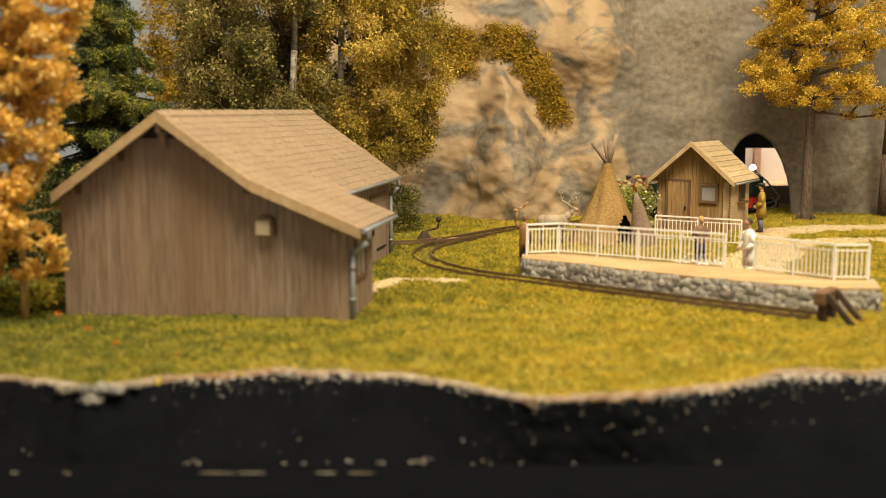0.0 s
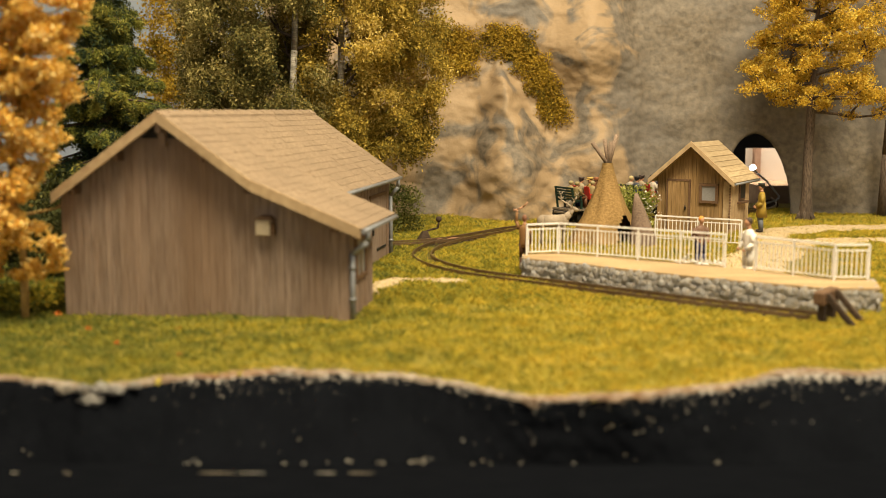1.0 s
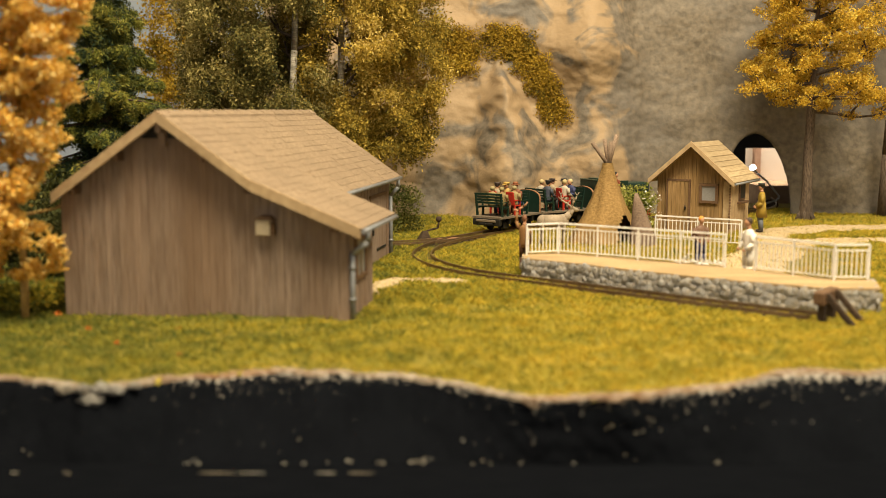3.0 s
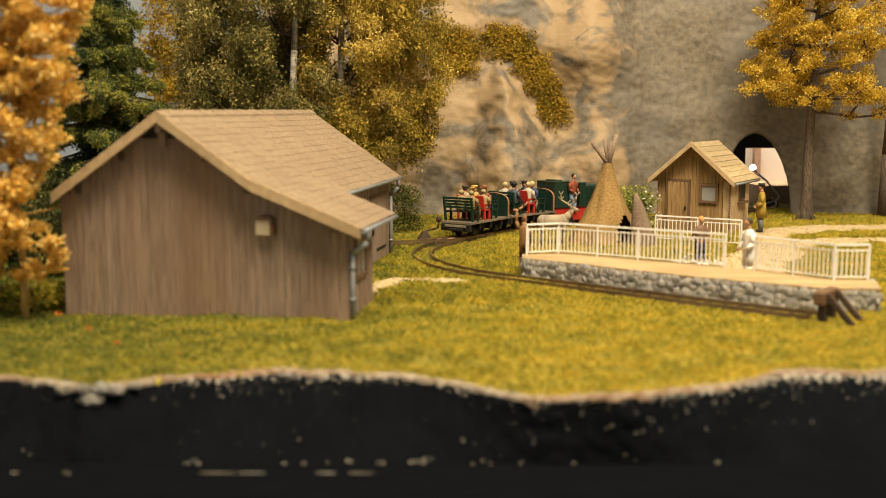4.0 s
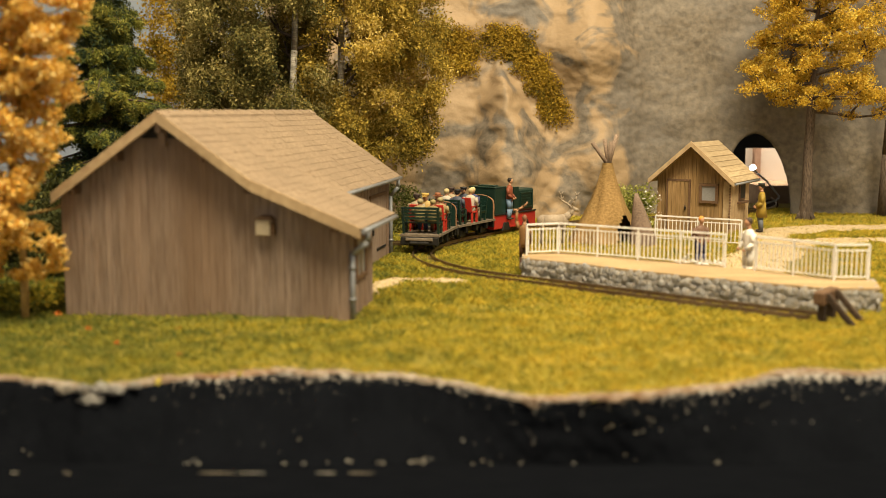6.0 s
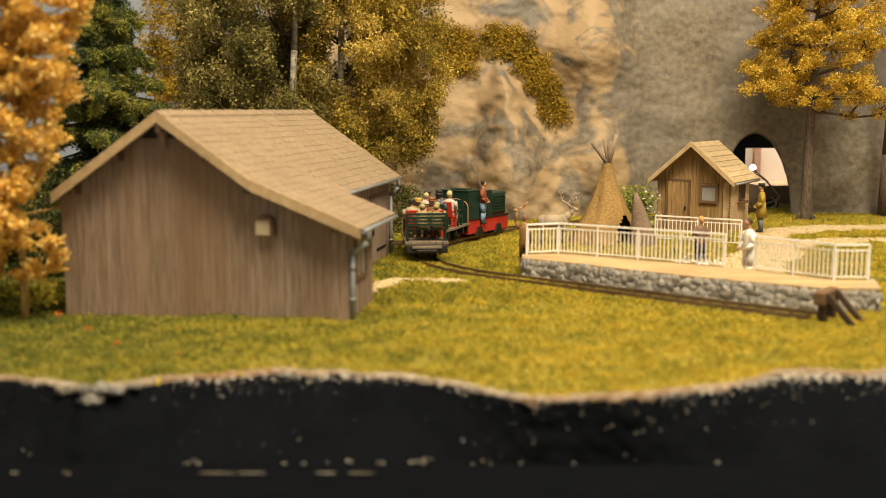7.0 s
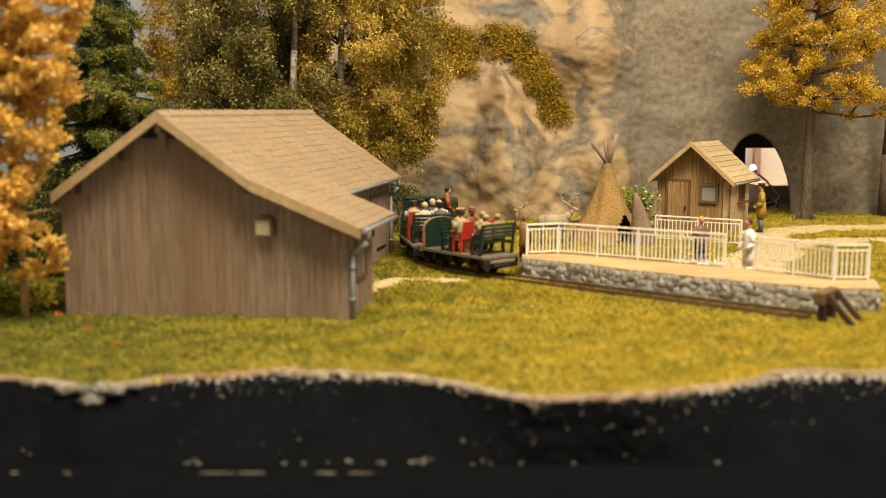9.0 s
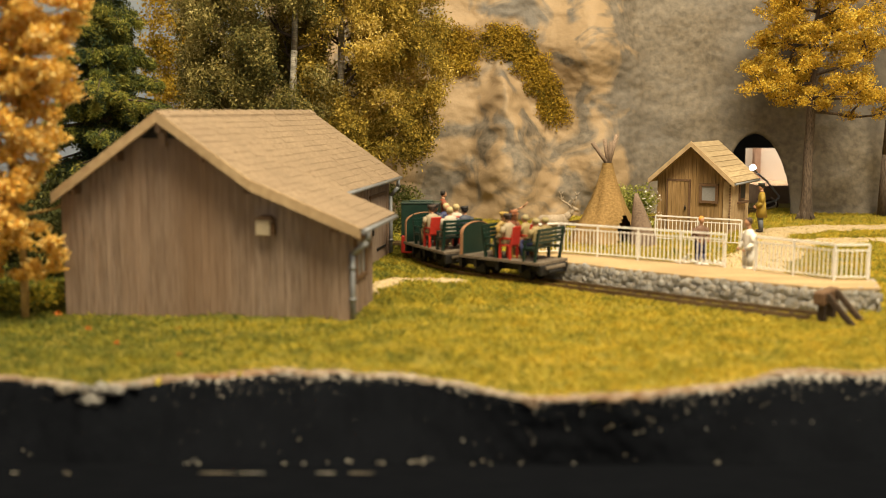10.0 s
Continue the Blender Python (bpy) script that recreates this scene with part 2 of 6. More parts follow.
# ---- ground ----
FRONT = [(-40, 20.6), (-14, 20.4), (-8.9, 20.5), (-7.6, 19.9), (-6.8, 19.45), (-5.6, 20.2), (-3.3, 20.75), (-0.6, 20.3), (0.6, 19.5), (1.75, 18.8), (3.6, 18.95),
         (5.6, 19.6), (6.6, 20.4), (8.9, 20.6), (14, 20.5), (40, 20.6)]


def front_edge(x):
    return float(np.interp(x, [p[0] for p in FRONT], [p[1] for p in FRONT])) + 0.14 * noise.noise((x * 1.7, 3.1, 0)) + 0.06 * noise.noise((x * 6, 0.4, 0))


def ground_z(x, y):
    z = 0.10 * noise.noise((x * 0.23, y * 0.23, 0.7)) + 0.04 * noise.noise((x * 0.8, y * 0.8, 5))
    z -= 0.12 * max(0.0, min(1.0, (-5 - x) / 4)) * max(0.0, min(1.0, (30 - y) / 4))
    return z - 0.06


def on_path(x, y):
    """How far into the gravel paths a place lies: 1 on the path, 0 off it."""
    best = 9.0
    for line, half in PATHS:
        for (x0, y0), (x1, y1) in zip(line, line[1:]):
            dx, dy = x1 - x0, y1 - y0
            k = max(0, min(1, ((x - x0) * dx + (y - y0) * dy) / (dx * dx + dy * dy)))
            best = min(best, math.hypot(x - x0 - k * dx, y - y0 - k * dy) - half)
    best += 0.35 * noise.noise((x * 0.9, y * 0.9, 2)) + 0.15 * noise.noise((x * 3, y * 3, 4))
    return max(0.0, min(1.0, 0.5 - best * 4))


PATHS = [([(-2.3, 30.4), (-1.3, 31.9), (0.5, 31.6)], 0.4), ([(-2.2, 29.4), (-2.3, 30.8)], 0.3),
         ([(8.6, 31.5), (10.4, 34.5), (12.8, 40.0), (13.6, 44.3), (16.5, 46.3), (21, 46.8), (26, 46.0)], 1.0),
         ([(12.8, 40.0), (15.0, 41.5), (17.0, 42.0), (22, 40.5)], 0.9), ([(9.6, 31.9), (10.6, 35.5), (12.4, 38.5)], 1.1)]


def make_ground():
    nx, ny = 220, 130
    verts, faces = [], []
    xs = np.linspace(-40, 44, nx)
    for j in range(ny):
        for x in xs:
            f = front_edge(x)
            y = f + (59.5 - f) * (j / (ny - 1)) ** 1.25
            verts.append((x, y, ground_z(x, y) - (0.12 if j == 0 else 0)))
    for j in range(ny - 1):
        for i in range(nx - 1):
            a = j * nx + i
            faces.append((a, a + 1, a + nx + 1, a + nx))
    tagged(new("ground", data_mesh("ground", verts, faces, M_SOIL, True)), "yellow-green scenic ground sheet of the railway layout", "ground", kind="structure")
    # the sandy bed of the paths
    verts, faces, seen = [], [], {}
    for x0, x1, y0, y1, st in ((-3.2, 1.4, 28.4, 33.2, 0.08), (7.5, 27, 30.3, 48.2, 0.13)):
        nx_, ny_ = int((x1 - x0) / st), int((y1 - y0) / st)
        base = len(verts)
        inside_ = []
        for j in range(ny_ + 1):
            for i in range(nx_ + 1):
                x, y = x0 + i * st, y0 + j * st
                k = on_path(x, y)
                inside_.append(k > 0.3)
                verts.append((x, y, ground_z(x, y) + 0.05 * k - 0.02))
        for j in range(ny_):
            for i in range(nx_):
                a = j * (nx_ + 1) + i
                q = (a, a + 1, a + nx_ + 2, a + nx_ + 1)
                if all(inside_[v] for v in q):
                    faces.append(tuple(base + v for v in q))
    tagged(new("sand_path", data_mesh("sand_path", verts, faces, M_SAND, True)), "pale sandy footpath across the grass", "path", kind="structure")
    # gravel lying on the paths
    rnd = random.Random(4)
    verts, faces = [], []
    for line, half in PATHS:
        for (x0, y0), (x1, y1) in zip(line, line[1:]):
            n = int(math.hypot(x1 - x0, y1 - y0) * half * 2 * 90)
            for _ in range(n):
                k, side = rnd.random(), rnd.uniform(-1, 1) * (half + 0.3)
                w = Vector((x1 - x0, y1 - y0)).normalized()
                x, y = x0 + (x1 - x0) * k - w.y * side, y0 + (y1 - y0) * k + w.x * side
                if on_path(x, y) < 0.3:
                    continue
                z, r = ground_z(x, y) + 0.02, rnd.uniform(0.03, 0.075)
                b = len(verts)
                verts += [(x + r * rnd.uniform(.6, 1), y, z), (x, y + r * rnd.uniform(.6, 1), z), (x - r * rnd.uniform(.6, 1), y, z), (x, y - r * rnd.uniform(.6, 1), z),
                          (x + rnd.uniform(-.3, .3) * r, y + rnd.uniform(-.3, .3) * r, z + r * rnd.uniform(.4, .8))]
                faces += [(b, b + 1, b + 4), (b + 1, b + 2, b + 4), (b + 2, b + 3, b + 4), (b + 3, b, b + 4)]
    tagged(new("gravel_path", data_mesh("gravel_path", verts, faces, M_GRAVEL)), "pale crushed gravel scattered along the footpaths", "gravel", kind="stuff")


def near_rail(x, y):
    return float(np.min(np.hypot(LINE[::4, 0] - x, LINE[::4, 1] - y)))


def inside(x, y, poly):
    hit = False
    for (x0, y0), (x1, y1) in zip(poly, poly[1:] + poly[:1]):
        if (y0 > y) != (y1 > y) and x < (x1 - x0) * (y - y0) / (y1 - y0) + x0:
            hit = not hit
    return hit


# ---- barn frame: along the gable wall s, into the depth t ----
BARN_ANGLE = -9.9
BARN_AT = (-9.88, 26.97)
WALL_S, WALL_T, LEAN_S, LEAN_T = 7.61, 2.45, 8.07, 3.35      # lean-to: its walls and the edges of its roof
FLANK_S, FLANK_T, EAVE_S, ROOF_T = 5.9, 12.0, 6.24, 12.45    # main body: its walls and the edges of its roof
LEFT_S, VERGE = 0.15, -0.49
HUT_AT, HUT_ANGLE = (9.4, 45.5), -32.1
PLAT_FRONT = [(2.52, 32.3), (3.75, 31.4), (5.3, 30.05), (6.68, 28.95), (8.0, 28.0), (9.9, 26.85)]
PLAT_TOP = 0.6
PLATFORM = PLAT_FRONT + [(11.3, 26.75), (11.75, 28.2), (10.65, 28.25), (9.05, 29.95), (8.4, 30.5), (3.75, 33.6), (2.6, 33.1)]


def barn_xy(s, t):
    a = math.radians(BARN_ANGLE)
    return BARN_AT[0] + s * math.cos(a) - t * math.sin(a), BARN_AT[1] + s * math.sin(a) + t * math.cos(a)


def make_grass():
    rng = np.random.default_rng(7)
    foot = [barn_xy(0.05, 0.05), barn_xy(WALL_S, 0.05), barn_xy(WALL_S, WALL_T), barn_xy(FLANK_S, WALL_T), barn_xy(FLANK_S, FLANK_T), barn_xy(0.05, FLANK_T)]
    verts, faces = [], []
    n = 0
    for x0, x1, y0, y1, dens in ((-15, 16, 18.5, 27, 720), (-16, 20, 27, 36, 620), (-14, 28, 36, 46, 330), (-8, 34, 46, 55, 170)):
        for _ in range(int((x1 - x0) * (y1 - y0) * dens)):
            x, y = rng.uniform(x0, x1), rng.uniform(y0, y1)
            if abs(x) > 0.44 * y + 1.5 or y < front_edge(x) + 0.11 + 0.09 * noise.noise((x * 1.1, 4, 0)):
                continue
            if inside(x, y, foot) or inside(x, y, PLATFORM):
                continue
            thin = on_path(x, y)
            if thin > 0.35 and rng.random() < 0.97:
                continue
            d = near_rail(x, y)
            if d < 0.5 and (abs(d - GAUGE / 2) < 0.08 or rng.random() < 0.25):
                continue
            clump = 0.9 + 0.35 * noise.noise((x * 1.3, y * 1.3, 9)) + 0.35 * noise.noise((x * 4, y * 4, 1))
            h = max(0.05, (0.095 if y < 28 else 0.125) * clump * rng.uniform(0.5, 1.5))
            if d < 0.85:
                h = min(h, 0.13)
            a, lean, w = rng.uniform(0, 6.283), rng.uniform(0.2, 1.5) * h, 0.006 + 0.00026 * y
            z = ground_z(x, y) - 0.02
            ca, sa = math.cos(a), math.sin(a)
            b = rng.uniform(0, 6.283)
            lx, ly = lean * math.cos(b), lean * math.sin(b)
            k = len(verts)
            verts += [(x - w * ca, y - w * sa, z), (x + w * ca, y + w * sa, z), (x + 0.8 * w * ca + .4 * lx, y + 0.8 * w * sa + .4 * ly, z + .6 * h), (x + lx, y + ly, z + h)]
            faces += [(k, k + 1, k + 2, k + 3)]
    tagged(new("grass", data_mesh("grass", verts, faces, L_GRASS)), "yellow-green static grass fibres covering the layout", "grass", kind="stuff")


def make_fascia():
    """Black-painted plaster front of the layout, chipped along its upper edge, and the ledge below it."""
    m = material("black_painted_plaster", (0.0040, 0.0046, 0.0062), (0.0052, 0.0060, 0.0080), 300, 1.0, 0.25, dist=0.0006, spec=0.0)
    nt = m.node_tree
    bs = nt.nodes["Principled BSDF"]
    old = bs.inputs["Base Color"].links[0].from_socket
    tc, sep = nt.nodes.new("ShaderNodeTexCoord"), nt.nodes.new("ShaderNodeSeparateXYZ")
    nt.links.new(tc.outputs["Object"], sep.inputs[0])
    grad = nt.nodes.new("ShaderNodeMapRange")
    grad.inputs["From Min"].default_value, grad.inputs["From Max"].default_value = -0.0075, -0.0006
    grad.inputs["To Min"].default_value, grad.inputs["To Max"].default_value = -0.07, 0.055
    nt.links.new(sep.outputs["Z"], grad.inputs[0])
    nz = nt.nodes.new("ShaderNodeTexNoise")
    nz.inputs["Scale"].default_value, nz.inputs["Detail"].default_value = 1150, 4
    nt.links.new(tc.outputs["Object"], nz.inputs["Vector"])
    big = nt.nodes.new("ShaderNodeTexNoise")
    big.inputs["Scale"].default_value = 26
    nt.links.new(tc.outputs["Object"], big.inputs["Vector"])
    bsum = nt.nodes.new("ShaderNodeMath")
    bsum.operation = "MULTIPLY_ADD"
    bsum.inputs[1].default_value = 0.35
    nt.links.new(big.outputs[0], bsum.inputs[0])
    nt.links.new(grad.outputs[0], bsum.inputs[2])
    lip = nt.nodes.new("ShaderNodeMapRange")
    lip.inputs["From Min"].default_value, lip.inputs["From Max"].default_value = -0.0026, -0.0009
    lip.inputs["To Min"].default_value, lip.inputs["To Max"].default_value = 0.0, 0.20
    nt.links.new(sep.outputs["Z"], lip.inputs[0])
    both = nt.nodes.new("ShaderNodeMath")
    nt.links.new(bsum.outputs[0], both.inputs[0])
    nt.links.new(lip.outputs[0], both.inputs[1])
    add = nt.nodes.new("ShaderNodeMath")
    nt.links.new(nz.outputs[0], add.inputs[0])
    nt.links.new(both.outputs[0], add.inputs[1])
    th = nt.nodes.new("ShaderNodeMapRange")
    th.inputs["From Min"].default_value, th.inputs["From Max"].default_value = 0.85, 0.95
    nt.links.new(add.outputs[0], th.inputs[0])
    mx = nt.nodes.new("ShaderNodeMix")
    mx.data_type = "RGBA"
    mx.inputs["B"].default_value = (0.30, 0.275, 0.245, 1)
    nt.links.new(th.outputs[0], mx.inputs["Factor"])
    nt.links.new(old, mx.inputs["A"])
    nt.links.new(mx.outputs["Result"], bs.inputs["Base Color"])
    nx, nz_ = 500, 16
    verts, faces = [], []
    for j in range(nz_):
        for i in range(nx):
            x = -20 + 40 * i / (nx - 1)
            k = j / (nz_ - 1)
            top = ground_z(x, front_edge(x)) - 0.05
            z = top + (-1.36 - top) * k
            y = front_edge(x) + (18.62 - front_edge(x)) * k + 0.10 * noise.noise((x * 1.6, z * 2.4, 1)) * (1 - k * 0.6) + 0.05 * noise.noise((x * 5, z * 5, 3)) - 0.03
            verts.append((x, y, z))
    for j in range(nz_ - 1):
        for i in range(nx - 1):
            a = j * nx + i
            faces.append((a, a + nx, a + nx + 1, a + 1))
    tagged(new("fascia", data_mesh("fascia", verts, faces, m, True)), "black-painted chipped plaster front edge of the layout", "layout edge", kind="structure")
    bm = bmesh.new()
    box(bm, -30, 16.9, -4.2, 30, 21.5, -1.31, bevel=0.08)
    led = part("ledge", bm, material("black_ledge_board", (0.0034, 0.004, 0.0054), (0.0046, 0.0052, 0.0070), 120, 1.0, 0.2, (0.2, 1, 1), spec=0.0))
    tagged(led, "black-painted wooden ledge below the layout front", "ledge", kind="structure")
    # bare plaster crumbs along the foot of the fascia
    rnd = random.Random(12)
    bm = bmesh.new()
    for _ in range(40):
        x = rnd.gauss(-1.2, 2.6)
        k = 1 - 0.62 * rnd.random() ** 2.0
        r = rnd.uniform(0.010, 0.028) * (1.3 if k > 0.9 else 0.8)
        top = ground_z(x, front_edge(x)) - 0.05
        y = front_edge(x) + (18.62 - front_edge(x)) * k - 0.04
        ball(bm, (x, y, max(top + (-1.36 - top) * k, -1.29)), r * rnd.uniform(0.8, 1.6), r * 0.6, r * rnd.uniform(0.7, 1.4), 2, rough=1.0)
    for _ in range(170):
        x = rnd.uniform(0.8, 11.0)
        k = 0.04 + 0.55 * rnd.random() ** 3.0
        r = rnd.uniform(0.007, 0.021)
        top = ground_z(x, front_edge(x)) - 0.05
        ball(bm, (x, front_edge(x) + (18.62 - front_edge(x)) * k - 0.06, top + (-1.36 - top) * k), r * rnd.uniform(0.7, 1.3), r * 0.6, r * rnd.uniform(0.8, 1.8), 1, rough=0.8)
    for x, w in ((-7.75, 0.09), (-6.8, 0.07), (-4.1, 0.34), (-3.5, 0.22), (-2.1, 0.2), (-1.5, 0.24)):
        ball(bm, (x, 18.15, -1.31), w, 0.03, 0.009, 2, rough=1.0)
    for x, y, z, r in ((-6.9, 19.5, -0.12, 0.12), (-6.55, 19.45, -0.1, 0.16), (-6.3, 19.5, -0.14, 0.14), (-7.3, 19.65, -0.18, 0.14), (-6.0, 19.75, -0.12, 0.1), (-6.7, 19.35, -0.3, 0.16)):
        ball(bm, (x, y, z), r * 1.2, r * 0.7, r * 0.6, 3, rough=1.1)
    # the bare edge of the scenery shell, between the turf and the black paint
    n = 700
    verts, faces = [], []
    for i in range(n):
        x = -20 + 40 * i / (n - 1)
        f = front_edge(x)
        w = 0.05 + 0.13 * noise.noise((x * 0.9, 7, 0)) + 0.06 * noise.noise((x * 5, 2, 0))
        z = ground_z(x, f)
        verts += [(x, f - 0.05, z - 0.10 - 0.10 * noise.noise((x * 3.3, 1, 5))), (x, f - 0.03, z - 0.05 + 0.05 * noise.noise((x * 4, 3, 1))), (x, f + max(0.0, w), z + 0.035 + 0.03 * noise.noise((x * 6, 9, 1))), (x, f + max(0.0, w) + 0.08, z - 0.04)]
    for i in range(n - 1):
        for k in range(3):
            a = i * 4 + k
            faces.append((a, a + 4, a + 5, a + 1))
    rim = new("scenery_rim", data_mesh("scenery_rim", verts, faces, material("bare_shell_edge", (0.13, 0.09, 0.055), (0.31, 0.265, 0.215), 110, 0.9, 0.8, c3=(0.16, 0.075, 0.028), dist=0.001), True))
    tagged(rim, "pale bare plaster rim between turf and black paint", "layout edge", kind="structure")
    crumbs = part("plaster_crumbs", bm, material("bare_plaster", (0.13, 0.125, 0.115), (0.28, 0.265, 0.245), 300, 0.9, 0.8, c3=(0.17, 0.135, 0.085)))
    tagged(crumbs, "pale plaster crumbs along the foot of the black edge", "plaster crumbs", kind="stuff")


# ---- cliff ----
TUN = (15.8, 1.68, 0.4, 3.98)   # middle x, half width, height of the springing, crown height


def cliff_base(x):
    k = max(0.0, min(1.0, (x - 8.9) / 1.6))
    k = k * k * (3 - 2 * k)
    return 52.0 + 0.3 * k


def cliff_point(x, z):
    y = cliff_base(x + 0.5 * noise.noise((z * 0.35, 0, 2))) + 0.16 * z
    # a pointed buttress, and a broad shoulder beside the recess
    half = 0.35 + (7.5 - z) * 0.42
    if half > 0:
        away = abs(x - 2.9 - 0.12 * (7.5 - z) + 0.7 * noise.noise((x * 0.5, z * 0.6, 6)) + 0.25 * noise.noise((x * 1.4, z * 1.6, 9)))
        k = max(0.0, 1 - away / (half * 1.25))
        k = k * k * (3 - 2 * k)
        y -= min(2.5, 0.9 + 0.33 * (7.5 - z)) * k * min(1, half / 0.6)
    y -= 1.5 * math.exp(-((x - 7.4) / 1.6) ** 2) * (0.75 + 0.3 * math.sin(z * 0.9)) * min(1, z / 3)
    v = Vector((x * 0.33, z * 0.42, 1.7))
    n = noise.fractal(v, 1.35, 2.1, 4) * 0.62
    r = 1 - abs(noise.noise(Vector((x * 0.45 + 5, z * 0.75 - 0.3 * x, 3.3)))) * 2
    soft = 0.55 if x > 10 else 1.0
    y -= soft * (0.7 * n + 0.05 * r + 0.03 * (1 - abs(noise.noise(Vector((x * 1.1 + 1.5 * n, z * 1.9 + 0.4 * x + n, 8)))) * 3) + 0.04 * noise.noise(Vector((x * 3.1, z * 3.6 + 2 * n, 2))))
    return x, y, z - 0.3


def make_cliff():
    m = material("painted_rock", (0.10, 0.083, 0.063), (0.19, 0.157, 0.118), 70, 0.62, 0.35, dist=0.0012, c3=(0.135, 0.123, 0.112))
    nt = m.node_tree
    bs = nt.nodes["Principled BSDF"]
    old = bs.inputs["Base Color"].links[0].from_socket
    tc, sep = nt.nodes.new("ShaderNodeTexCoord"), nt.nodes.new("ShaderNodeSeparateXYZ")
    nt.links.new(tc.outputs["Object"], sep.inputs[0])
    nz = nt.nodes.new("ShaderNodeTexNoise")
    nz.inputs["Scale"].default_value, nz.inputs["Detail"].default_value = 42, 6
    nz.inputs["Distortion"].default_value = 1.2
    nt.links.new(tc.outputs["Object"], nz.inputs["Vector"])
    mr = nt.nodes.new("ShaderNodeMapRange")
    mr.inputs["From Min"].default_value, mr.inputs["From Max"].default_value = 0.11, 0.075
    mr.inputs["To Min"].default_value, mr.inputs["To Max"].default_value = -0.28, 0.06
    nt.links.new(sep.outputs["X"], mr.inputs[0])
    ad = nt.nodes.new("ShaderNodeMath")
    nt.links.new(nz.outputs[0], ad.inputs[0])
    nt.links.new(mr.outputs[0], ad.inputs[1])
    rp = nt.nodes.new("ShaderNodeMapRange")
    rp.inputs["From Min"].default_value, rp.inputs["From Max"].default_value = 0.46, 0.58
    nt.links.new(ad.outputs[0], rp.inputs[0])
    mx = nt.nodes.new("ShaderNodeMix")
    mx.data_type = "RGBA"
    mx.inputs["B"].default_value = (0.31, 0.222, 0.132, 1)
    nt.links.new(rp.outputs[0], mx.inputs["Factor"])
    nt.links.new(old, mx.inputs["A"])
    nt.links.new(mx.outputs["Result"], bs.inputs["Base Color"])
    nx, nz_ = 400, 165
    cx, hw, spring, crown = TUN

    def in_tunnel(x, z):
        if abs(x - cx) >= hw:
            return False
        return z < spring + (crown - spring) * math.sqrt(max(0, 1 - ((x - cx) / hw) ** 2))

    grid = [[cliff_point(-9 + 47 * i / (nx - 1), 16.5 * j / (nz_ - 1)) for i in range(nx)] for j in range(nz_)]
    hollow = [[in_tunnel(p[0], p[2]) for p in row] for row in grid]
    verts = []
    for j, row in enumerate(grid):
        for i, (x, y, z) in enumerate(row):
            if hollow[j][i]:
                # draw the rim of the hole onto the arch
                dx, dz = (x - cx) / hw, (z - spring) / (crown - spring)
                if z > spring and math.hypot(dx, dz) > 0.3:
                    k = 1 / math.hypot(dx, dz)
                    x, z = cx + dx * k * hw, spring + dz * k * (crown - spring)
                else:
                    x = cx + math.copysign(hw, dx)
                y += 0.12
            verts.append((x, y, z))
    faces = []
    for j in range(nz_ - 1):
        for i in range(nx - 1):
            if hollow[j][i] and hollow[j][i + 1] and hollow[j + 1][i] and hollow[j + 1][i + 1]:
                continue
            a = j * nx + i
            faces.append((a, a + 1, a + nx + 1, a + nx))
    tagged(new("cliff", data_mesh("cliff", verts, faces, m, True)), "sand and grey painted plaster rock face with a tunnel", "rock face", kind="structure")
    # the tunnel's rock lining runs back from the rim of the hole
    verts, faces = [], []
    na, nd = 40, 12
    for d in range(nd):
        k = d / (nd - 1)
        for a in range(na):
            u = a / (na - 1)
            if u < 0.12 or u > 0.88:
                side = -1 if u < 0.5 else 1
                g = (u if u < 0.5 else 1 - u) / 0.12
                x, z = cx + side * hw, -0.4 + (spring + 0.4) * g
            else:
                th = math.pi * (u - 0.12) / 0.76
                x, z = cx - hw * math.cos(th), spring + (crown - spring) * math.sin(th)
            y = cliff_point(x, z + 0.3)[1] + 0.06
            wob = 0.14 * noise.noise((a * 0.35, d * 0.6, 4)) * min(1, 3 * k)
            verts.append((cx + (x - cx) * (1 + 1.0 * k + wob) + 2.4 * k, y + (60.2 - y) * k, z * (1 + 0.12 * k + wob)))
    for d in range(nd - 1):
        for a in range(na - 1):
            q = d * na + a
            faces.append((q, q + na, q + na + 1, q + 1))
    # rock colour darkened to stand in for the unlit inside
    tagged(new("tunnel_lining", data_mesh("tunnel_lining", verts, faces, material("shaded_tunnel_rock", (0.06, 0.052, 0.042), (0.13, 0.11, 0.09), 120, 0.95, 0.5), True)),
           "rough rock lining of the railway tunnel, coloured dark for shade", "tunnel", kind="structure")


make_ground()
make_fascia()
make_cliff()
bm = bmesh.new()
box(bm, -48, 74, -5, 50, 74.6, 30)
tagged(part("backdrop", bm, material("sky_board", (0.24, 0.285, 0.36), (0.29, 0.335, 0.41), 10, 0.9, 0.0)), "pale blue-grey painted sky board behind the layout", "backdrop", kind="structure")
bm = bmesh.new()
box(bm, 12, 66, -3, 34, 66.4, 9)
tagged(part("backstage_board", bm, material("white_backstage_board", (0.80, 0.70, 0.58), (0.85, 0.76, 0.64), 20, 0.8, 0.05)), "white board standing behind the tunnel", "board", kind="structure")
# black board added for the darkness inside the tunnel
bm = bmesh.new()
box(bm, 11, 61.6, 2.95, 30, 62.0, 12)
box(bm, 11, 61.6, -1, 17.8, 62.0, 2.95)
tagged(part("tunnel_shade_board", bm, M_DARK), "added black board for the shade around the tunnel's rear opening", "board", kind="structure")
# upright strip added for an unidentified pinkish streak
bm = bmesh.new()
box(bm, 19.45, 65.3, 0.76, 19.85, 65.8, 9, bevel=0.03)
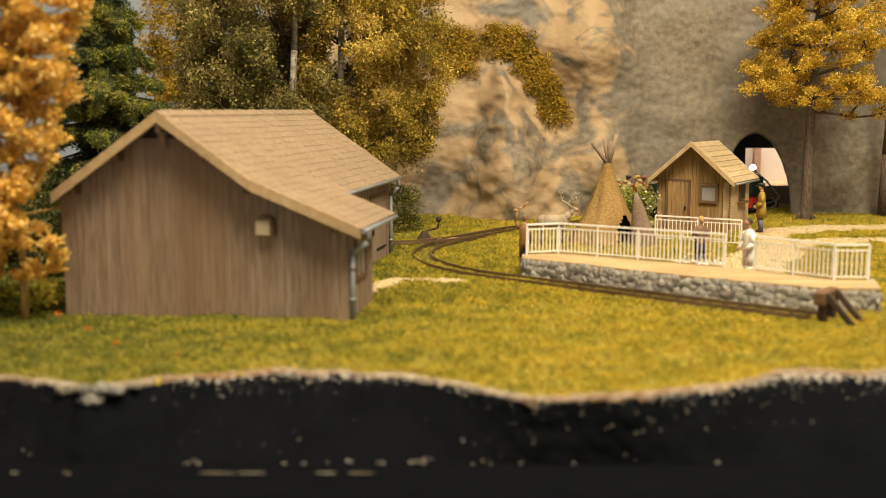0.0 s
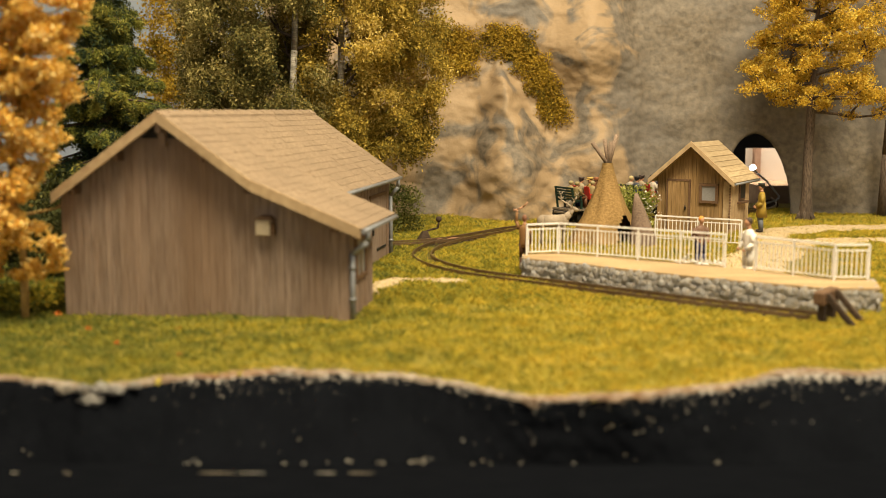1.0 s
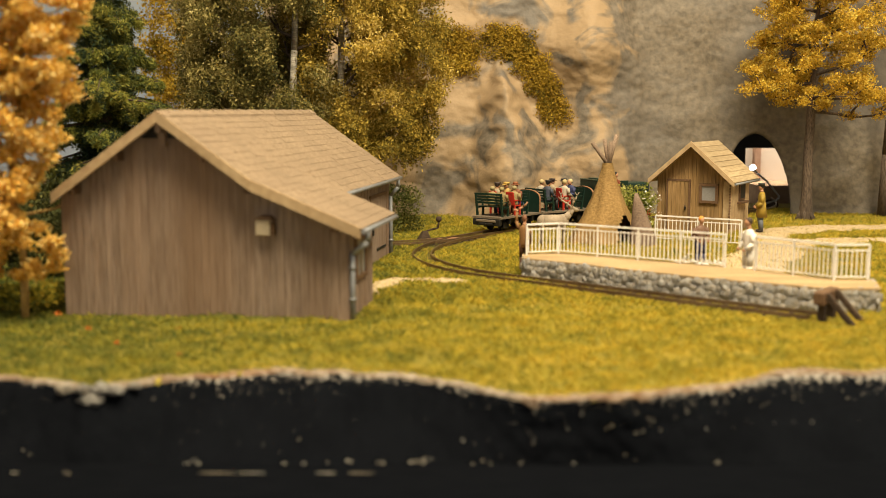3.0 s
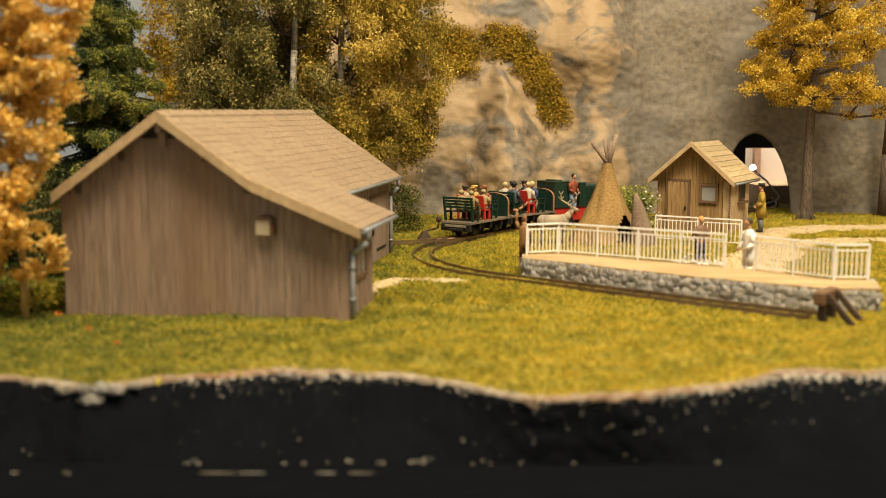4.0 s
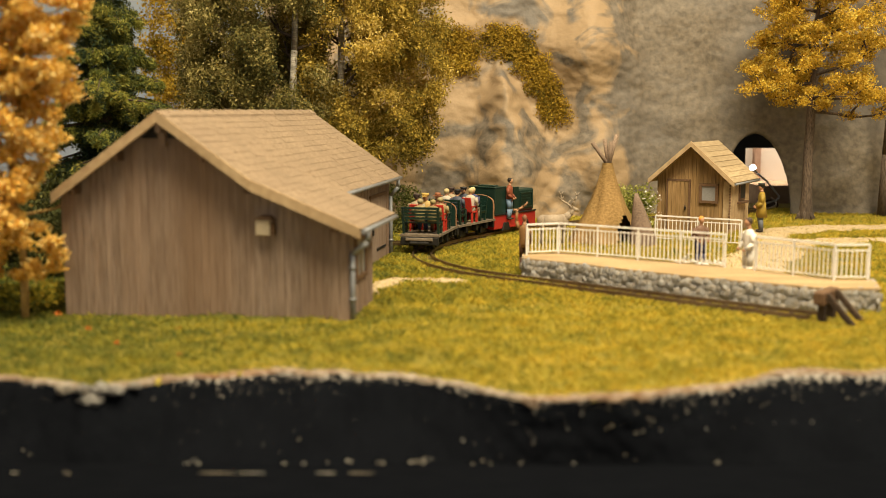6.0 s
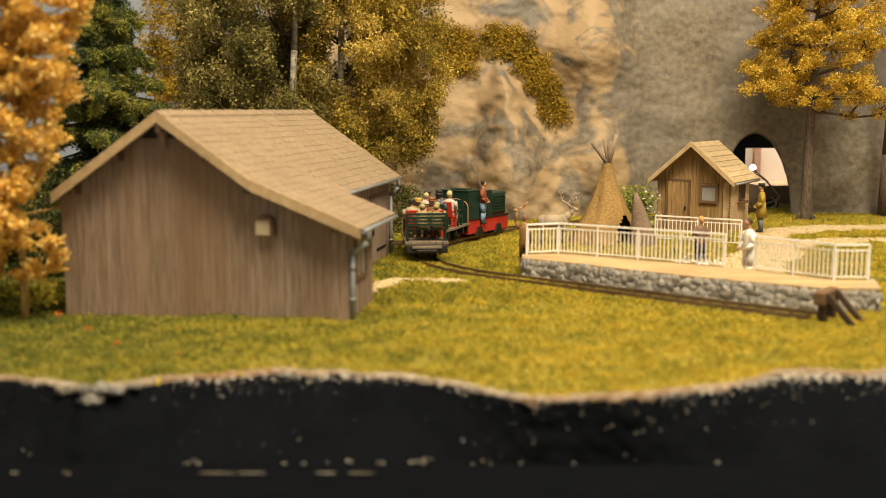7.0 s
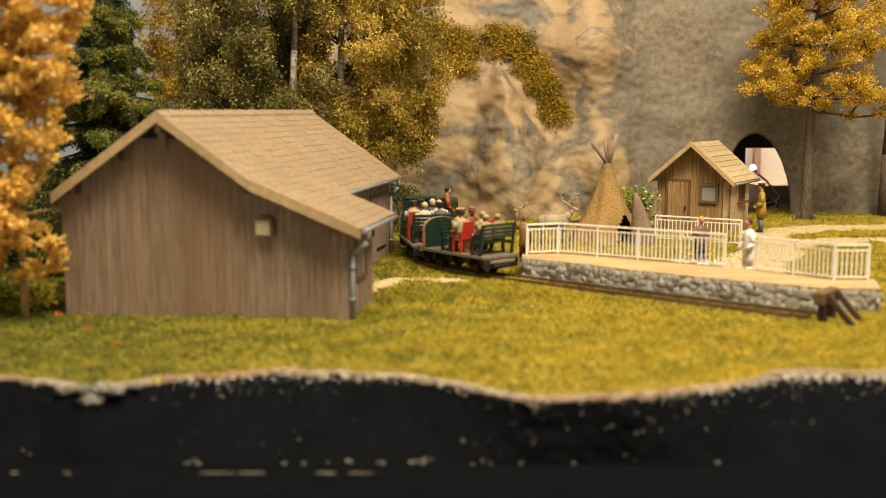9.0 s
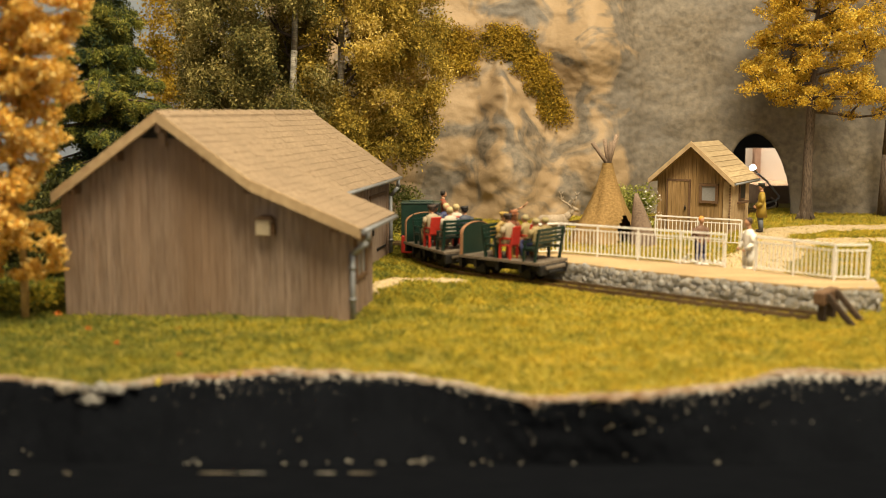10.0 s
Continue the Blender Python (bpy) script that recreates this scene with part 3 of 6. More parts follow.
tagged(part("backstage_strip", bm, material("red_brown_strip", (0.42, 0.25, 0.16), (0.55, 0.36, 0.25), 60, 0.8, 0.1)), "reddish upright strip added behind the tunnel", "post", kind="structure")
bm = bmesh.new()
box(bm, 18.6, 61.2, -0.6, 34, 66, 0.75)
tagged(part("backstage_floor", bm, material("raw_wood_board", (0.30, 0.20, 0.12), (0.42, 0.29, 0.18), 60, 0.8, 0.1)), "raw wooden board behind the rock face", "board", kind="structure")
bm = bmesh.new()
box(bm, -40, 21.6, -3.6, 44, 68, -0.9)
tagged(part("layout_base", bm, M_DARK), "dark base box carrying the layout", "layout base", kind="structure")


# ---- barn ----
RIDGE_S, RIDGE_Z, SLOPE = 2.91, 5.14, 0.702
KINK_S, LEAN_SLOPE = 5.27, 0.408


def barn_roof_z(s):
    if s <= KINK_S:
        return RIDGE_Z - SLOPE * abs(s - RIDGE_S)
    return RIDGE_Z - SLOPE * (KINK_S - RIDGE_S) - LEAN_SLOPE * (s - KINK_S)


def boards(parent, p0, p1, width, z0, top, mat, thick=0.06, seed=1, name="board"):
    """Upright boards from p0 to p1 (plan), each cut to the height top(distance)."""
    rnd = random.Random(seed)
    p0, p1 = Vector(p0), Vector(p1)
    length = (p1 - p0).length
    w = (p1 - p0) / length
    out = Vector((w.y, -w.x))
    n = max(1, round(length / width))
    for i in range(n):
        a, b = length * i / n + 0.0035, length * (i + 1) / n - 0.0035
        proud = rnd.uniform(0.0, 0.022)
        bm = bmesh.new()
        pts = []
        for z_of in (lambda q: z0 + rnd.uniform(-0.03, 0.0), top):
            for depth in (thick * 0.5 + proud, -thick * 0.5):
                for q in (a, b):
                    g = p0 + w * q + out * depth
                    pts.append((g.x, g.y, z_of(q)))
        hexa(bm, pts)
        part(name, bm, mat, parent)


def shingle_rows(parent, s0, z0, s1, z1, t0, t1, n, mat, name="shingle_course", split=True):
    """Overlapping shingle courses from eave (s0, z0) up to (s1, z1), between the depths t0 and t1."""
    ds, dz = s1 - s0, z1 - z0
    ln = math.hypot(ds, dz)
    nx, nz_ = -dz / ln * (1 if ds > 0 else -1), abs(ds) / ln
    rnd = random.Random(int(100 * s0) + 7)
    for i in range(n):
        a, b = i / n, min(1.0, (i + 1.12) / n)
        lo = 0.006
        bm = bmesh.new()
        t = t0 - rnd.uniform(0, 0.015)
        end = t1 + rnd.uniform(0, 0.015)
        while t < end - 0.02:
            w = rnd.uniform(0.32, 0.62) if split else 99
            q = end if end - t - w < 0.25 else t + w
            hi = (0.016 if split else 0.03) + rnd.uniform(-0.006, 0.008)
            a_ = a - rnd.uniform(0, 0.08) / n
            pts = []
            for off in (0.0, 1.0):
                for tt in (t + 0.004, q - 0.004):
                    for k, h in ((a_, hi), (b, lo)):
                        pts.append((s0 + ds * k + nx * h * off, tt, z0 + dz * k + nz_ * h * off))
            if ds < 0:
                pts = [pts[j] for j in (1, 0, 3, 2, 5, 4, 7, 6)]
            hexa(bm, pts)
            t = q
        bmesh.ops.recalc_face_normals(bm, faces=bm.faces)
        part(name, bm, mat, parent)


def slab(bm, s0, z0, s1, z1, t0, t1, thick):
    pts = []
    for dz in (-thick, 0):
        for t in (t0, t1):
            for s, z in ((s0, z0), (s1, z1)):
                pts.append((s, t, z + dz))
    hexa(bm, pts)
    bmesh.ops.recalc_face_normals(bm, faces=bm.faces)


def prism(bm, prof, t0, t1):
    """A solid with the profile (s, z), between the depths t0 and t1."""
    v = [[bm.verts.new((s, t, z)) for s, z in prof] for t in (t0, t1)]
    for i in range(len(prof)):
        j = (i + 1) % len(prof)
        bm.faces.new((v[0][i], v[0][j], v[1][j], v[1][i]))
    bm.faces.new(v[0][::-1]), bm.faces.new(v[1])


def main_z(s):
    return RIDGE_Z - SLOPE * abs(s - RIDGE_S)


def make_barn():
    barn = thing("barn", "weathered grey-brown wooden barn with tan shingle roof and lean-to", "barn", cm(*BARN_AT, 0, 0, 0, BARN_ANGLE))
    core = 0.18
    bm = bmesh.new()
    # the solid body behind the boards
    prism(bm, [(0.03, -0.3), (WALL_S - 0.03, -0.3), (WALL_S - 0.03, barn_roof_z(WALL_S) - core), (KINK_S, barn_roof_z(KINK_S) - core), (RIDGE_S, RIDGE_Z - core), (0.03, barn_roof_z(0.03) - core)], 0.03, WALL_T - 0.03)
    prism(bm, [(0.03, -0.3), (FLANK_S - 0.03, -0.3), (FLANK_S - 0.03, main_z(FLANK_S) - core), (RIDGE_S, RIDGE_Z - core), (0.03, barn_roof_z(0.03) - core)], WALL_T - 0.02, FLANK_T - 0.03)
    wall = part("wall", bm, M_BOARD, barn)
    boards(wall, (0, 0), (WALL_S, 0), 0.2, -0.3, lambda q: barn_roof_z(q) - 0.13, M_BOARD, seed=1)
    boards(wall, (WALL_S, 0), (WALL_S, WALL_T), 0.2, -0.3, lambda q: barn_roof_z(WALL_S) - 0.13, M_BOARD, seed=2)
    boards(wall, (FLANK_S, WALL_T), (FLANK_S, FLANK_T), 0.2, -0.3, lambda q: main_z(FLANK_S) - 0.13, M_BOARD, seed=3)
    boards(wall, (0, FLANK_T), (0, 0), 0.3, -0.3, lambda q: barn_roof_z(0) - 0.13, M_BOARD, seed=4)
    left = LEFT_S - 0.17
    f0 = VERGE + 0.07
    bm = bmesh.new()
    slab(bm, left, barn_roof_z(left), RIDGE_S, RIDGE_Z, f0, ROOF_T, 0.11)
    slab(bm, RIDGE_S, RIDGE_Z, EAVE_S, main_z(EAVE_S), LEAN_T - 0.2, ROOF_T, 0.11)
    slab(bm, RIDGE_S, RIDGE_Z, KINK_S, barn_roof_z(KINK_S), f0, LEAN_T - 0.2, 0.11)
    slab(bm, KINK_S - 0.02, barn_roof_z(KINK_S), LEAN_S, barn_roof_z(LEAN_S), f0, LEAN_T, 0.11)
    roof = part("roof", bm, M_ROOF, barn)
    shingle_rows(roof, left - 0.03, barn_roof_z(left - 0.03), RIDGE_S, RIDGE_Z, f0 - 0.02, ROOF_T + 0.02, 14, M_ROOF)
    shingle_rows(roof, EAVE_S + 0.02, main_z(EAVE_S + 0.02), RIDGE_S, RIDGE_Z, LEAN_T - 0.2, ROOF_T + 0.02, 15, M_ROOF)
    shingle_rows(roof, KINK_S, barn_roof_z(KINK_S), RIDGE_S, RIDGE_Z, f0 - 0.02, LEAN_T - 0.21, 11, M_ROOF)
    shingle_rows(roof, LEAN_S + 0.02, barn_roof_z(LEAN_S + 0.02), KINK_S, barn_roof_z(KINK_S), f0 - 0.02, LEAN_T + 0.02, 11, M_ROOF)
    bm = bmesh.new()
    n = 26
    for i in range(n):
        t0, t1 = f0 - 0.03 + (ROOF_T - f0 + 0.06) * i / n, f0 - 0.03 + (ROOF_T - f0 + 0.06) * (i + 0.985) / n
        up = 0.045 + 0.012 * (i % 2)
        for sgn in (-1, 1):
            pts = [(RIDGE_S, t0, RIDGE_Z - 0.02), (RIDGE_S + sgn * 0.2, t0, RIDGE_Z - 0.15), (RIDGE_S, t1, RIDGE_Z - 0.02), (RIDGE_S + sgn * 0.2, t1, RIDGE_Z - 0.15),
                   (RIDGE_S, t0, RIDGE_Z + up), (RIDGE_S + sgn * 0.2, t0, RIDGE_Z + up - 0.135), (RIDGE_S, t1, RIDGE_Z + up), (RIDGE_S + sgn * 0.2, t1, RIDGE_Z + up - 0.135)]
            hexa(bm, pts)
    bmesh.ops.recalc_face_normals(bm, faces=bm.faces)
    part("ridge_cap", bm, M_ROOF, roof)
    # verge boards along the front slopes
    for s0, s1 in ((left, RIDGE_S), (KINK_S, RIDGE_S), (LEAN_S, KINK_S)):
        bm = bmesh.new()
        pts = []
        for dz in (-0.26, 0.02):
            for t in (VERGE, VERGE + 0.065):
                for s in (s0, s1):
                    pts.append((s, t, barn_roof_z(s) + dz))
        hexa(bm, pts)
        bmesh.ops.recalc_face_normals(bm, faces=bm.faces)
        part("verge_board", bm, M_TRIM, roof)
    for s in (RIDGE_S, 0.5, 1.72, 4.12, 5.2, 7.4):
        bm = bmesh.new()
        z = barn_roof_z(s) - 0.13
        box(bm, s - 0.08, VERGE + 0.08, z - 0.26 - (0.12 if s == RIDGE_S else 0), s + 0.08, 0.15, z, bevel=0.01)
        part("purlin_end", bm, M_BOARD if s == RIDGE_S else M_BROWNFRAME, roof)
    bm = bmesh.new()
    box(bm, RIDGE_S - 0.09, -0.22, RIDGE_Z - 0.85, RIDGE_S + 0.09, -0.05, RIDGE_Z - 0.2)
    part("king_post", bm, M_BOARD, roof)
    # near-black triangle on the boards imitates the shaded gap under the verge
    bm = bmesh.new()
    prism(bm, [(RIDGE_S - 0.62, RIDGE_Z - 0.66), (RIDGE_S + 0.62, RIDGE_Z - 0.66), (RIDGE_S, RIDGE_Z - 0.16)], -0.07, 0.02)
    part("gable_shade", bm, M_DARK, roof, "dark panel for the shaded gap below the ridge")
    # the small window of the lean-to
    s, t0, t1, z0, z1 = WALL_S, 0.5, 1.7, 0.86, 2.0
    bm = bmesh.new()
    for a, b, c, d in ((t0, t1, z0, z0 + 0.13), (t0, t1, z1 - 0.13, z1), (t0, t0 + 0.2, z0 + 0.13, z1 - 0.13), (t1 - 0.2, t1, z0 + 0.13, z1 - 0.13)):
        box(bm, s + 0.02, a, c, s + 0.11, b, d, bevel=0.012)
    win = part("window", bm, M_BROWNFRAME, barn, "dark brown framed small window")
    bm = bmesh.new()
    box(bm, s + 0.02, t0 + 0.19, z0 + 0.12, s + 0.07, t1 - 0.19, z1 - 0.12)
    part("pane", bm, M_GLASS, win)
    bm = bmesh.new()
    box(bm, s + 0.06, (t0 + t1) / 2 - 0.03, z0 + 0.12, s + 0.09, (t0 + t1) / 2 + 0.03, z1 - 0.12)
    part("glazing_bar", bm, M_BROWNFRAME, win)
    # the plank door on the main flank
    s = FLANK_S
    bm = bmesh.new()
    box(bm, s + 0.03, 9.2, -0.05, s + 0.075, 11.3, 2.2, bevel=0.012)
    door = part("door", bm, M_BOARD, barn, "weathered plank side door")
    for z in (0.35, 1.55):
        bm = bmesh.new()
        box(bm, s + 0.07, 9.9, z, s + 0.1, 11.25, z + 0.09, bevel=0.008)
        part("hinge_strap", bm, M_BLACK, door)
    bm = bmesh.new()
    box(bm, s + 0.07, 9.3, 0.95, s + 0.13, 9.42, 1.3, bevel=0.01)
    part("handle", bm, M_BLACK, door)
    bm = bmesh.new()
    box(bm, s + 0.03, 9.05, 2.21, s + 0.1, 11.45, 2.32)
    part("lintel", bm, M_BROWNFRAME, door)
    # gutters and downpipes
    for s, z, t0, t1, foot, wall_s in ((EAVE_S + 0.06, main_z(EAVE_S) - 0.08, LEAN_T, ROOF_T, FLANK_T - 0.05, FLANK_S + 0.12), (LEAN_S + 0.06, barn_roof_z(LEAN_S) - 0.09, VERGE + 0.1, LEAN_T, 0.06, WALL_S + 0.12)):
        bm = bmesh.new()
        tube(bm, (s, t0, z), (s, t1, z), 0.065, n=8)
        gut = part("gutter", bm, M_ZINC, barn)
        bm = bmesh.new()
        bent(bm, [(s, foot, z), (s, foot, z - 0.3), (wall_s, foot, z - 0.62), (wall_s, foot, -0.3)], 0.07, 8)
        part("downpipe", bm, M_ZINC, gut)
        for zz in (0.45, 1.25):
            bm = bmesh.new()
            tube(bm, (wall_s, foot, zz), (wall_s, foot, zz + 0.08), 0.095, n=8)
            part("pipe_clip", bm, M_ZINC, gut)
    return barn


def make_nest_box():
    x, y = barn_xy(5.52, -0.06)
    box_ob = thing("nest_box", "small white nest box with brown roof on the barn wall", "nest box", cm(x, y, 2.28, 0, 0, BARN_ANGLE))
    bm = bmesh.new()
    box(bm, -0.2, -0.16, -0.19, 0.17, 0.05, 0.2, bevel=0.015)
    part("body", bm, material("cream_paint", (0.50, 0.42, 0.30), (0.60, 0.51, 0.38), 300, 0.7, 0.1), box_ob)
    bm = bmesh.new()
    hexa(bm, [(-0.22, -0.19, 0.2), (0.3, -0.19, 0.17), (-0.22, 0.05, 0.2), (0.3, 0.05, 0.17), (-0.06, -0.19, 0.3), (0.2, -0.19, 0.29), (-0.06, 0.05, 0.3), (0.2, 0.05, 0.29)])
    box(bm, 0.175, -0.14, -0.19, 0.27, 0.05, 0.12, bevel=0.01)
    part("roof", bm, M_BROWNFRAME, box_ob, "brown roof and side board")


# ---- small hut ----
def make_hut():
    hut = thing("hut", "small brown plank hut with pale board roof", "hut", cm(*HUT_AT, 0, 0, 0, HUT_ANGLE))
    w, dep, eave, ridge = 3.2, 2.54, 2.42, 3.82
    mid = w / 2
    slope = (ridge - eave) / mid
    top = lambda q: ridge - slope * abs(q - mid)
    bm = bmesh.new()
    v = []
    for t in (0.04, dep - 0.04):
        v.append([bm.verts.new((s, t, z)) for s, z in ((0.04, -0.2), (w - 0.04, -0.2), (w - 0.04, eave - 0.1), (mid, ridge - 0.1), (0.04, eave - 0.1))])
    for i in range(5):
        j = (i + 1) % 5
        bm.faces.new((v[0][i], v[0][j], v[1][j], v[1][i]))
    bm.faces.new(v[0][::-1]), bm.faces.new(v[1])
    wall = part("wall", bm, M_HUT, hut)
    boards(wall, (0, 0), (w, 0), 0.17, -0.2, lambda q: top(q) - 0.03, M_HUT, 0.06, 11)
    # right wall takes the paler trim colour, to look lit from that side
    boards(wall, (w, 0), (w, dep), 0.19, -0.2, lambda q: eave - 0.03, M_TRIM, 0.06, 12)
    boards(wall, (0, dep), (0, 0), 0.24, -0.2, lambda q: eave - 0.03, M_HUT, 0.06, 13)
    bm = bmesh.new()
    ov = 0.27
    for sgn in (-1, 1):
        slab(bm, mid + sgn * (mid + ov), top(-ov), mid, ridge, -0.5, dep + 0.58, 0.1)
    roof = part("roof", bm, M_HUTROOF, hut)
    for sgn in (-1, 1):
        shingle_rows(roof, mid + sgn * (mid + ov), top(-ov), mid, ridge, -0.51, dep + 0.6, 8, M_HUTROOF, "roof_board", False)
        bm = bmesh.new()
        pts = []
        for dz in (-0.17, 0.05):
            for t in (-0.6, -0.505):
                for s in (mid + sgn * (mid + ov), mid):
                    pts.append((s, t, top(s) + dz))
        hexa(bm, pts)
        bmesh.ops.recalc_face_normals(bm, faces=bm.faces)
        part("verge_board", bm, M_TRIM, roof)
    bm = bmesh.new()
    box(bm, 0.46, -0.1, 0.02, 1.42, -0.035, 2.16, bevel=0.012)
    door = part("door", bm, M_HUT, hut, "closed brown plank door")
    for i in range(5):
        bm = bmesh.new()
        box(bm, 0.49 + 0.182 * i, -0.125, 0.05, 0.49 + 0.182 * i + 0.168, -0.098, 2.13)
        part("plank", bm, M_HUT, door)
    bm = bmesh.new()
    box(bm, 0.42, -0.14, 2.15, 1.47, -0.04, 2.23)
    box(bm, 1.40, -0.14, 0.0, 1.47, -0.04, 2.15)
    box(bm, 0.42, -0.14, 0.0, 0.48, -0.04, 2.15)
    part("door_frame", bm, M_BROWNFRAME, door)
    bm = bmesh.new()
    tube(bm, (1.28, -0.19, 0.92), (1.28, -0.19, 1.12), 0.025, n=6)
    box(bm, 1.25, -0.18, 0.98, 1.31, -0.12, 1.06)
    part("door_handle", bm, M_BLACK, door)
    for name, pts in (("window", ((1.86, -0.13, 1.25), (2.68, -0.03, 2.08))), ):
        (x0, y0, z0), (x1, y1, z1) = pts
        win = None
        bm = bmesh.new()
        box(bm, x0, y0, z0, x1, y1, z0 + 0.11), box(bm, x0, y0, z1 - 0.11, x1, y1, z1)
        box(bm, x0, y0, z0 + 0.11, x0 + 0.12, y1, z1 - 0.11), box(bm, x1 - 0.12, y0, z0 + 0.11, x1, y1, z1 - 0.11)
        win = part(name, bm, M_BROWNFRAME, hut, "small square window with brown frame")
        bm = bmesh.new()
        box(bm, x0 + 0.1, y0 + 0.05, z0 + 0.1, x1 - 0.1, y1, z1 - 0.1)
        part("pane", bm, M_GLASS, win)
    bm = bmesh.new()
    box(bm, w + 0.03, 0.95, 1.32, w + 0.1, 1.78, 2.1, bevel=0.01)
    side = part("side_window", bm, M_BROWNFRAME, hut)
    bm = bmesh.new()
    box(bm, w + 0.08, 1.05, 1.42, w + 0.11, 1.68, 2.0)
    part("pane", bm, M_DARK, side)
    bm = bmesh.new()
    box(bm, w + 0.03, 0.8, 1.2, w + 0.24, 1.95, 1.29, bevel=0.01)
    part("counter_shelf", bm, M_BROWNFRAME, hut)
    bm = bmesh.new()
    box(bm, w - 0.30, -0.11, -0.2, w + 0.05, -0.035, 2.2, bevel=0.01)
    part("corner_board", bm, M_TRIM, hut, "paler corner board")
    # rain chain at the front corner
    bm = bmesh.new()
    for i in range(16):
        z = 2.02 - i * 0.118
        ball(bm, (w + 0.02, -0.2, z), 0.045, 0.045, 0.06, 1)
    part("rain_chain", bm, M_BROWNFRAME, hut, "dark brown rain chain hanging from the eave")
    bm = bmesh.new()
    tube(bm, (w + ov + 0.03, -0.45, top(-ov) - 0.08), (w + ov + 0.03, dep + 0.55, top(-ov) - 0.08), 0.05)
    part("gutter", bm, M_ZINC, hut)
    return hut


# ---- platform with its stone edge ----
def make_platform():
    top = PLAT_TOP
    plat = thing("platform", "low station platform with sandy top and grey stone edge", "platform")
    bm = bmesh.new()
    ring0 = [bm.verts.new((x, y, -0.3)) for x, y in PLATFORM]
    ring1 = [bm.verts.new((x, y, top - 0.05)) for x, y in PLATFORM]
    n = len(PLATFORM)
    for i in range(n):
        j = (i + 1) % n
        bm.faces.new((ring0[i], ring0[j], ring1[j], ring1[i]))
    bm.faces.new(ring1)
    part("core", bm, M_MORTAR, plat)
    bm = bmesh.new()
    cx, cy = sum(p[0] for p in PLATFORM) / n, sum(p[1] for p in PLATFORM) / n
    out = [(cx + (x - cx) * 1.012, cy + (y - cy) * 1.02) for x, y in PLATFORM]
    lo = [bm.verts.new((x, y, top - 0.06)) for x, y in out]
    hi = [bm.verts.new((x, y, top)) for x, y in out]
    for i in range(n):
        j = (i + 1) % n
        bm.faces.new((lo[i], lo[j], hi[j], hi[i]))
    f = bm.faces.new(hi)
    bmesh.ops.triangulate(bm, faces=[f])
    part("top", bm, M_DECK, plat, "sandy beige platform surface")
    rnd = random.Random(21)
    kinds = []
    for k in range(8):
        b = bmesh.new()
        bmesh.ops.create_cube(b, size=2.0)
        bmesh.ops.bevel(b, geom=list(b.edges), offset=0.27, segments=2, affect="EDGES")
        skew = [rnd.uniform(-0.28, 0.28) for _ in range(4)]
        for v in b.verts:
            v.co += Vector((skew[0] * v.co.z + skew[1] * v.co.x * v.co.z, 0, skew[2] * v.co.x + skew[3] * v.co.x * v.co.x * 0.5)) + 0.07 * noise.noise_vector(v.co * 2 + Vector((k, 0, 0)))
        kinds.append(mesh_of("stone", b, M_STONE, smooth=True))
    chain = [PLATFORM[-1]] + PLAT_FRONT + PLATFORM[len(PLAT_FRONT):len(PLAT_FRONT) + 2]
    for (x0, y0), (x1, y1) in zip(chain, chain[1:]):
        ln = math.hypot(x1 - x0, y1 - y0)
        ang = math.degrees(math.atan2(y1 - y0, x1 - x0))
        for row in range(4):
            z = -0.03 + row * 0.165
            q = -0.1 + 0.17 * (row % 2)
            while q < ln:
                w = rnd.uniform(0.15, 0.34)
                m = (q + w / 2) / ln
                hh = rnd.uniform(0.18, 0.28)
                if m < 1.02:
                    px, py = x0 + (x1 - x0) * m, y0 + (y1 - y0) * m
                    zz = min(z + rnd.uniform(-0.06, 0.06), PLAT_TOP - 0.03 - hh / 2)
                    piece("stone", rnd.choice(kinds), plat, cm(px, py, zz, rnd.uniform(-10, 10), rnd.uniform(-30, 30), ang + rnd.choice((0, 180)) + rnd.uniform(-6, 6))
                          @ Matrix.Diagonal((w * 0.55, 0.04 + rnd.uniform(0, 0.022), hh * 0.56, 1)))
                q += w * 0.97
    return plat


def fence(name, label, pts, z0, height=1.02, step=0.155, bars=True):
    """White tubular railing through the plan points."""
    f = thing(name, label, "fence", group="white railings")
    r = 0.024
    b = bmesh.new()
    box(b, -0.014, -0.014, 0, 0.014, 0.014, height - 0.2)
    bar = mesh_of("baluster", b, M_WHITE)
    b = bmesh.new()
    box(b, -0.026, -0.026, -0.02, 0.026, 0.026, height)
    post = mesh_of("post", b, M_WHITE)
    for (x0, y0), (x1, y1) in zip(pts, pts[1:]):
        ln = math.hypot(x1 - x0, y1 - y0)
        ang = math.degrees(math.atan2(y1 - y0, x1 - x0))
        for z, t in ((height, 0.034), (height - 0.16, 0.022), (0.1, 0.022)):
            bm = bmesh.new()
            box(bm, 0, -t, -t * 0.8, ln, t, t * 0.8)
            ob = part("rail", bm, M_WHITE, f)
            ob.matrix_basis = cm(x0, y0, z0 + z, 0, 0, ang)
        n = max(1, round(ln / 1.5))
        for i in range(n + 1):
            k = i / n
            piece("post", post, f, cm(x0 + (x1 - x0) * k, y0 + (y1 - y0) * k, z0, 0, 0, ang))
        n = max(1, round(ln / step))
        for i in range(n):
            k = (i + 0.5) / n
            piece("baluster", bar, f, cm(x0 + (x1 - x0) * k, y0 + (y1 - y0) * k, z0 + 0.08, 0, 0, ang))
    return f


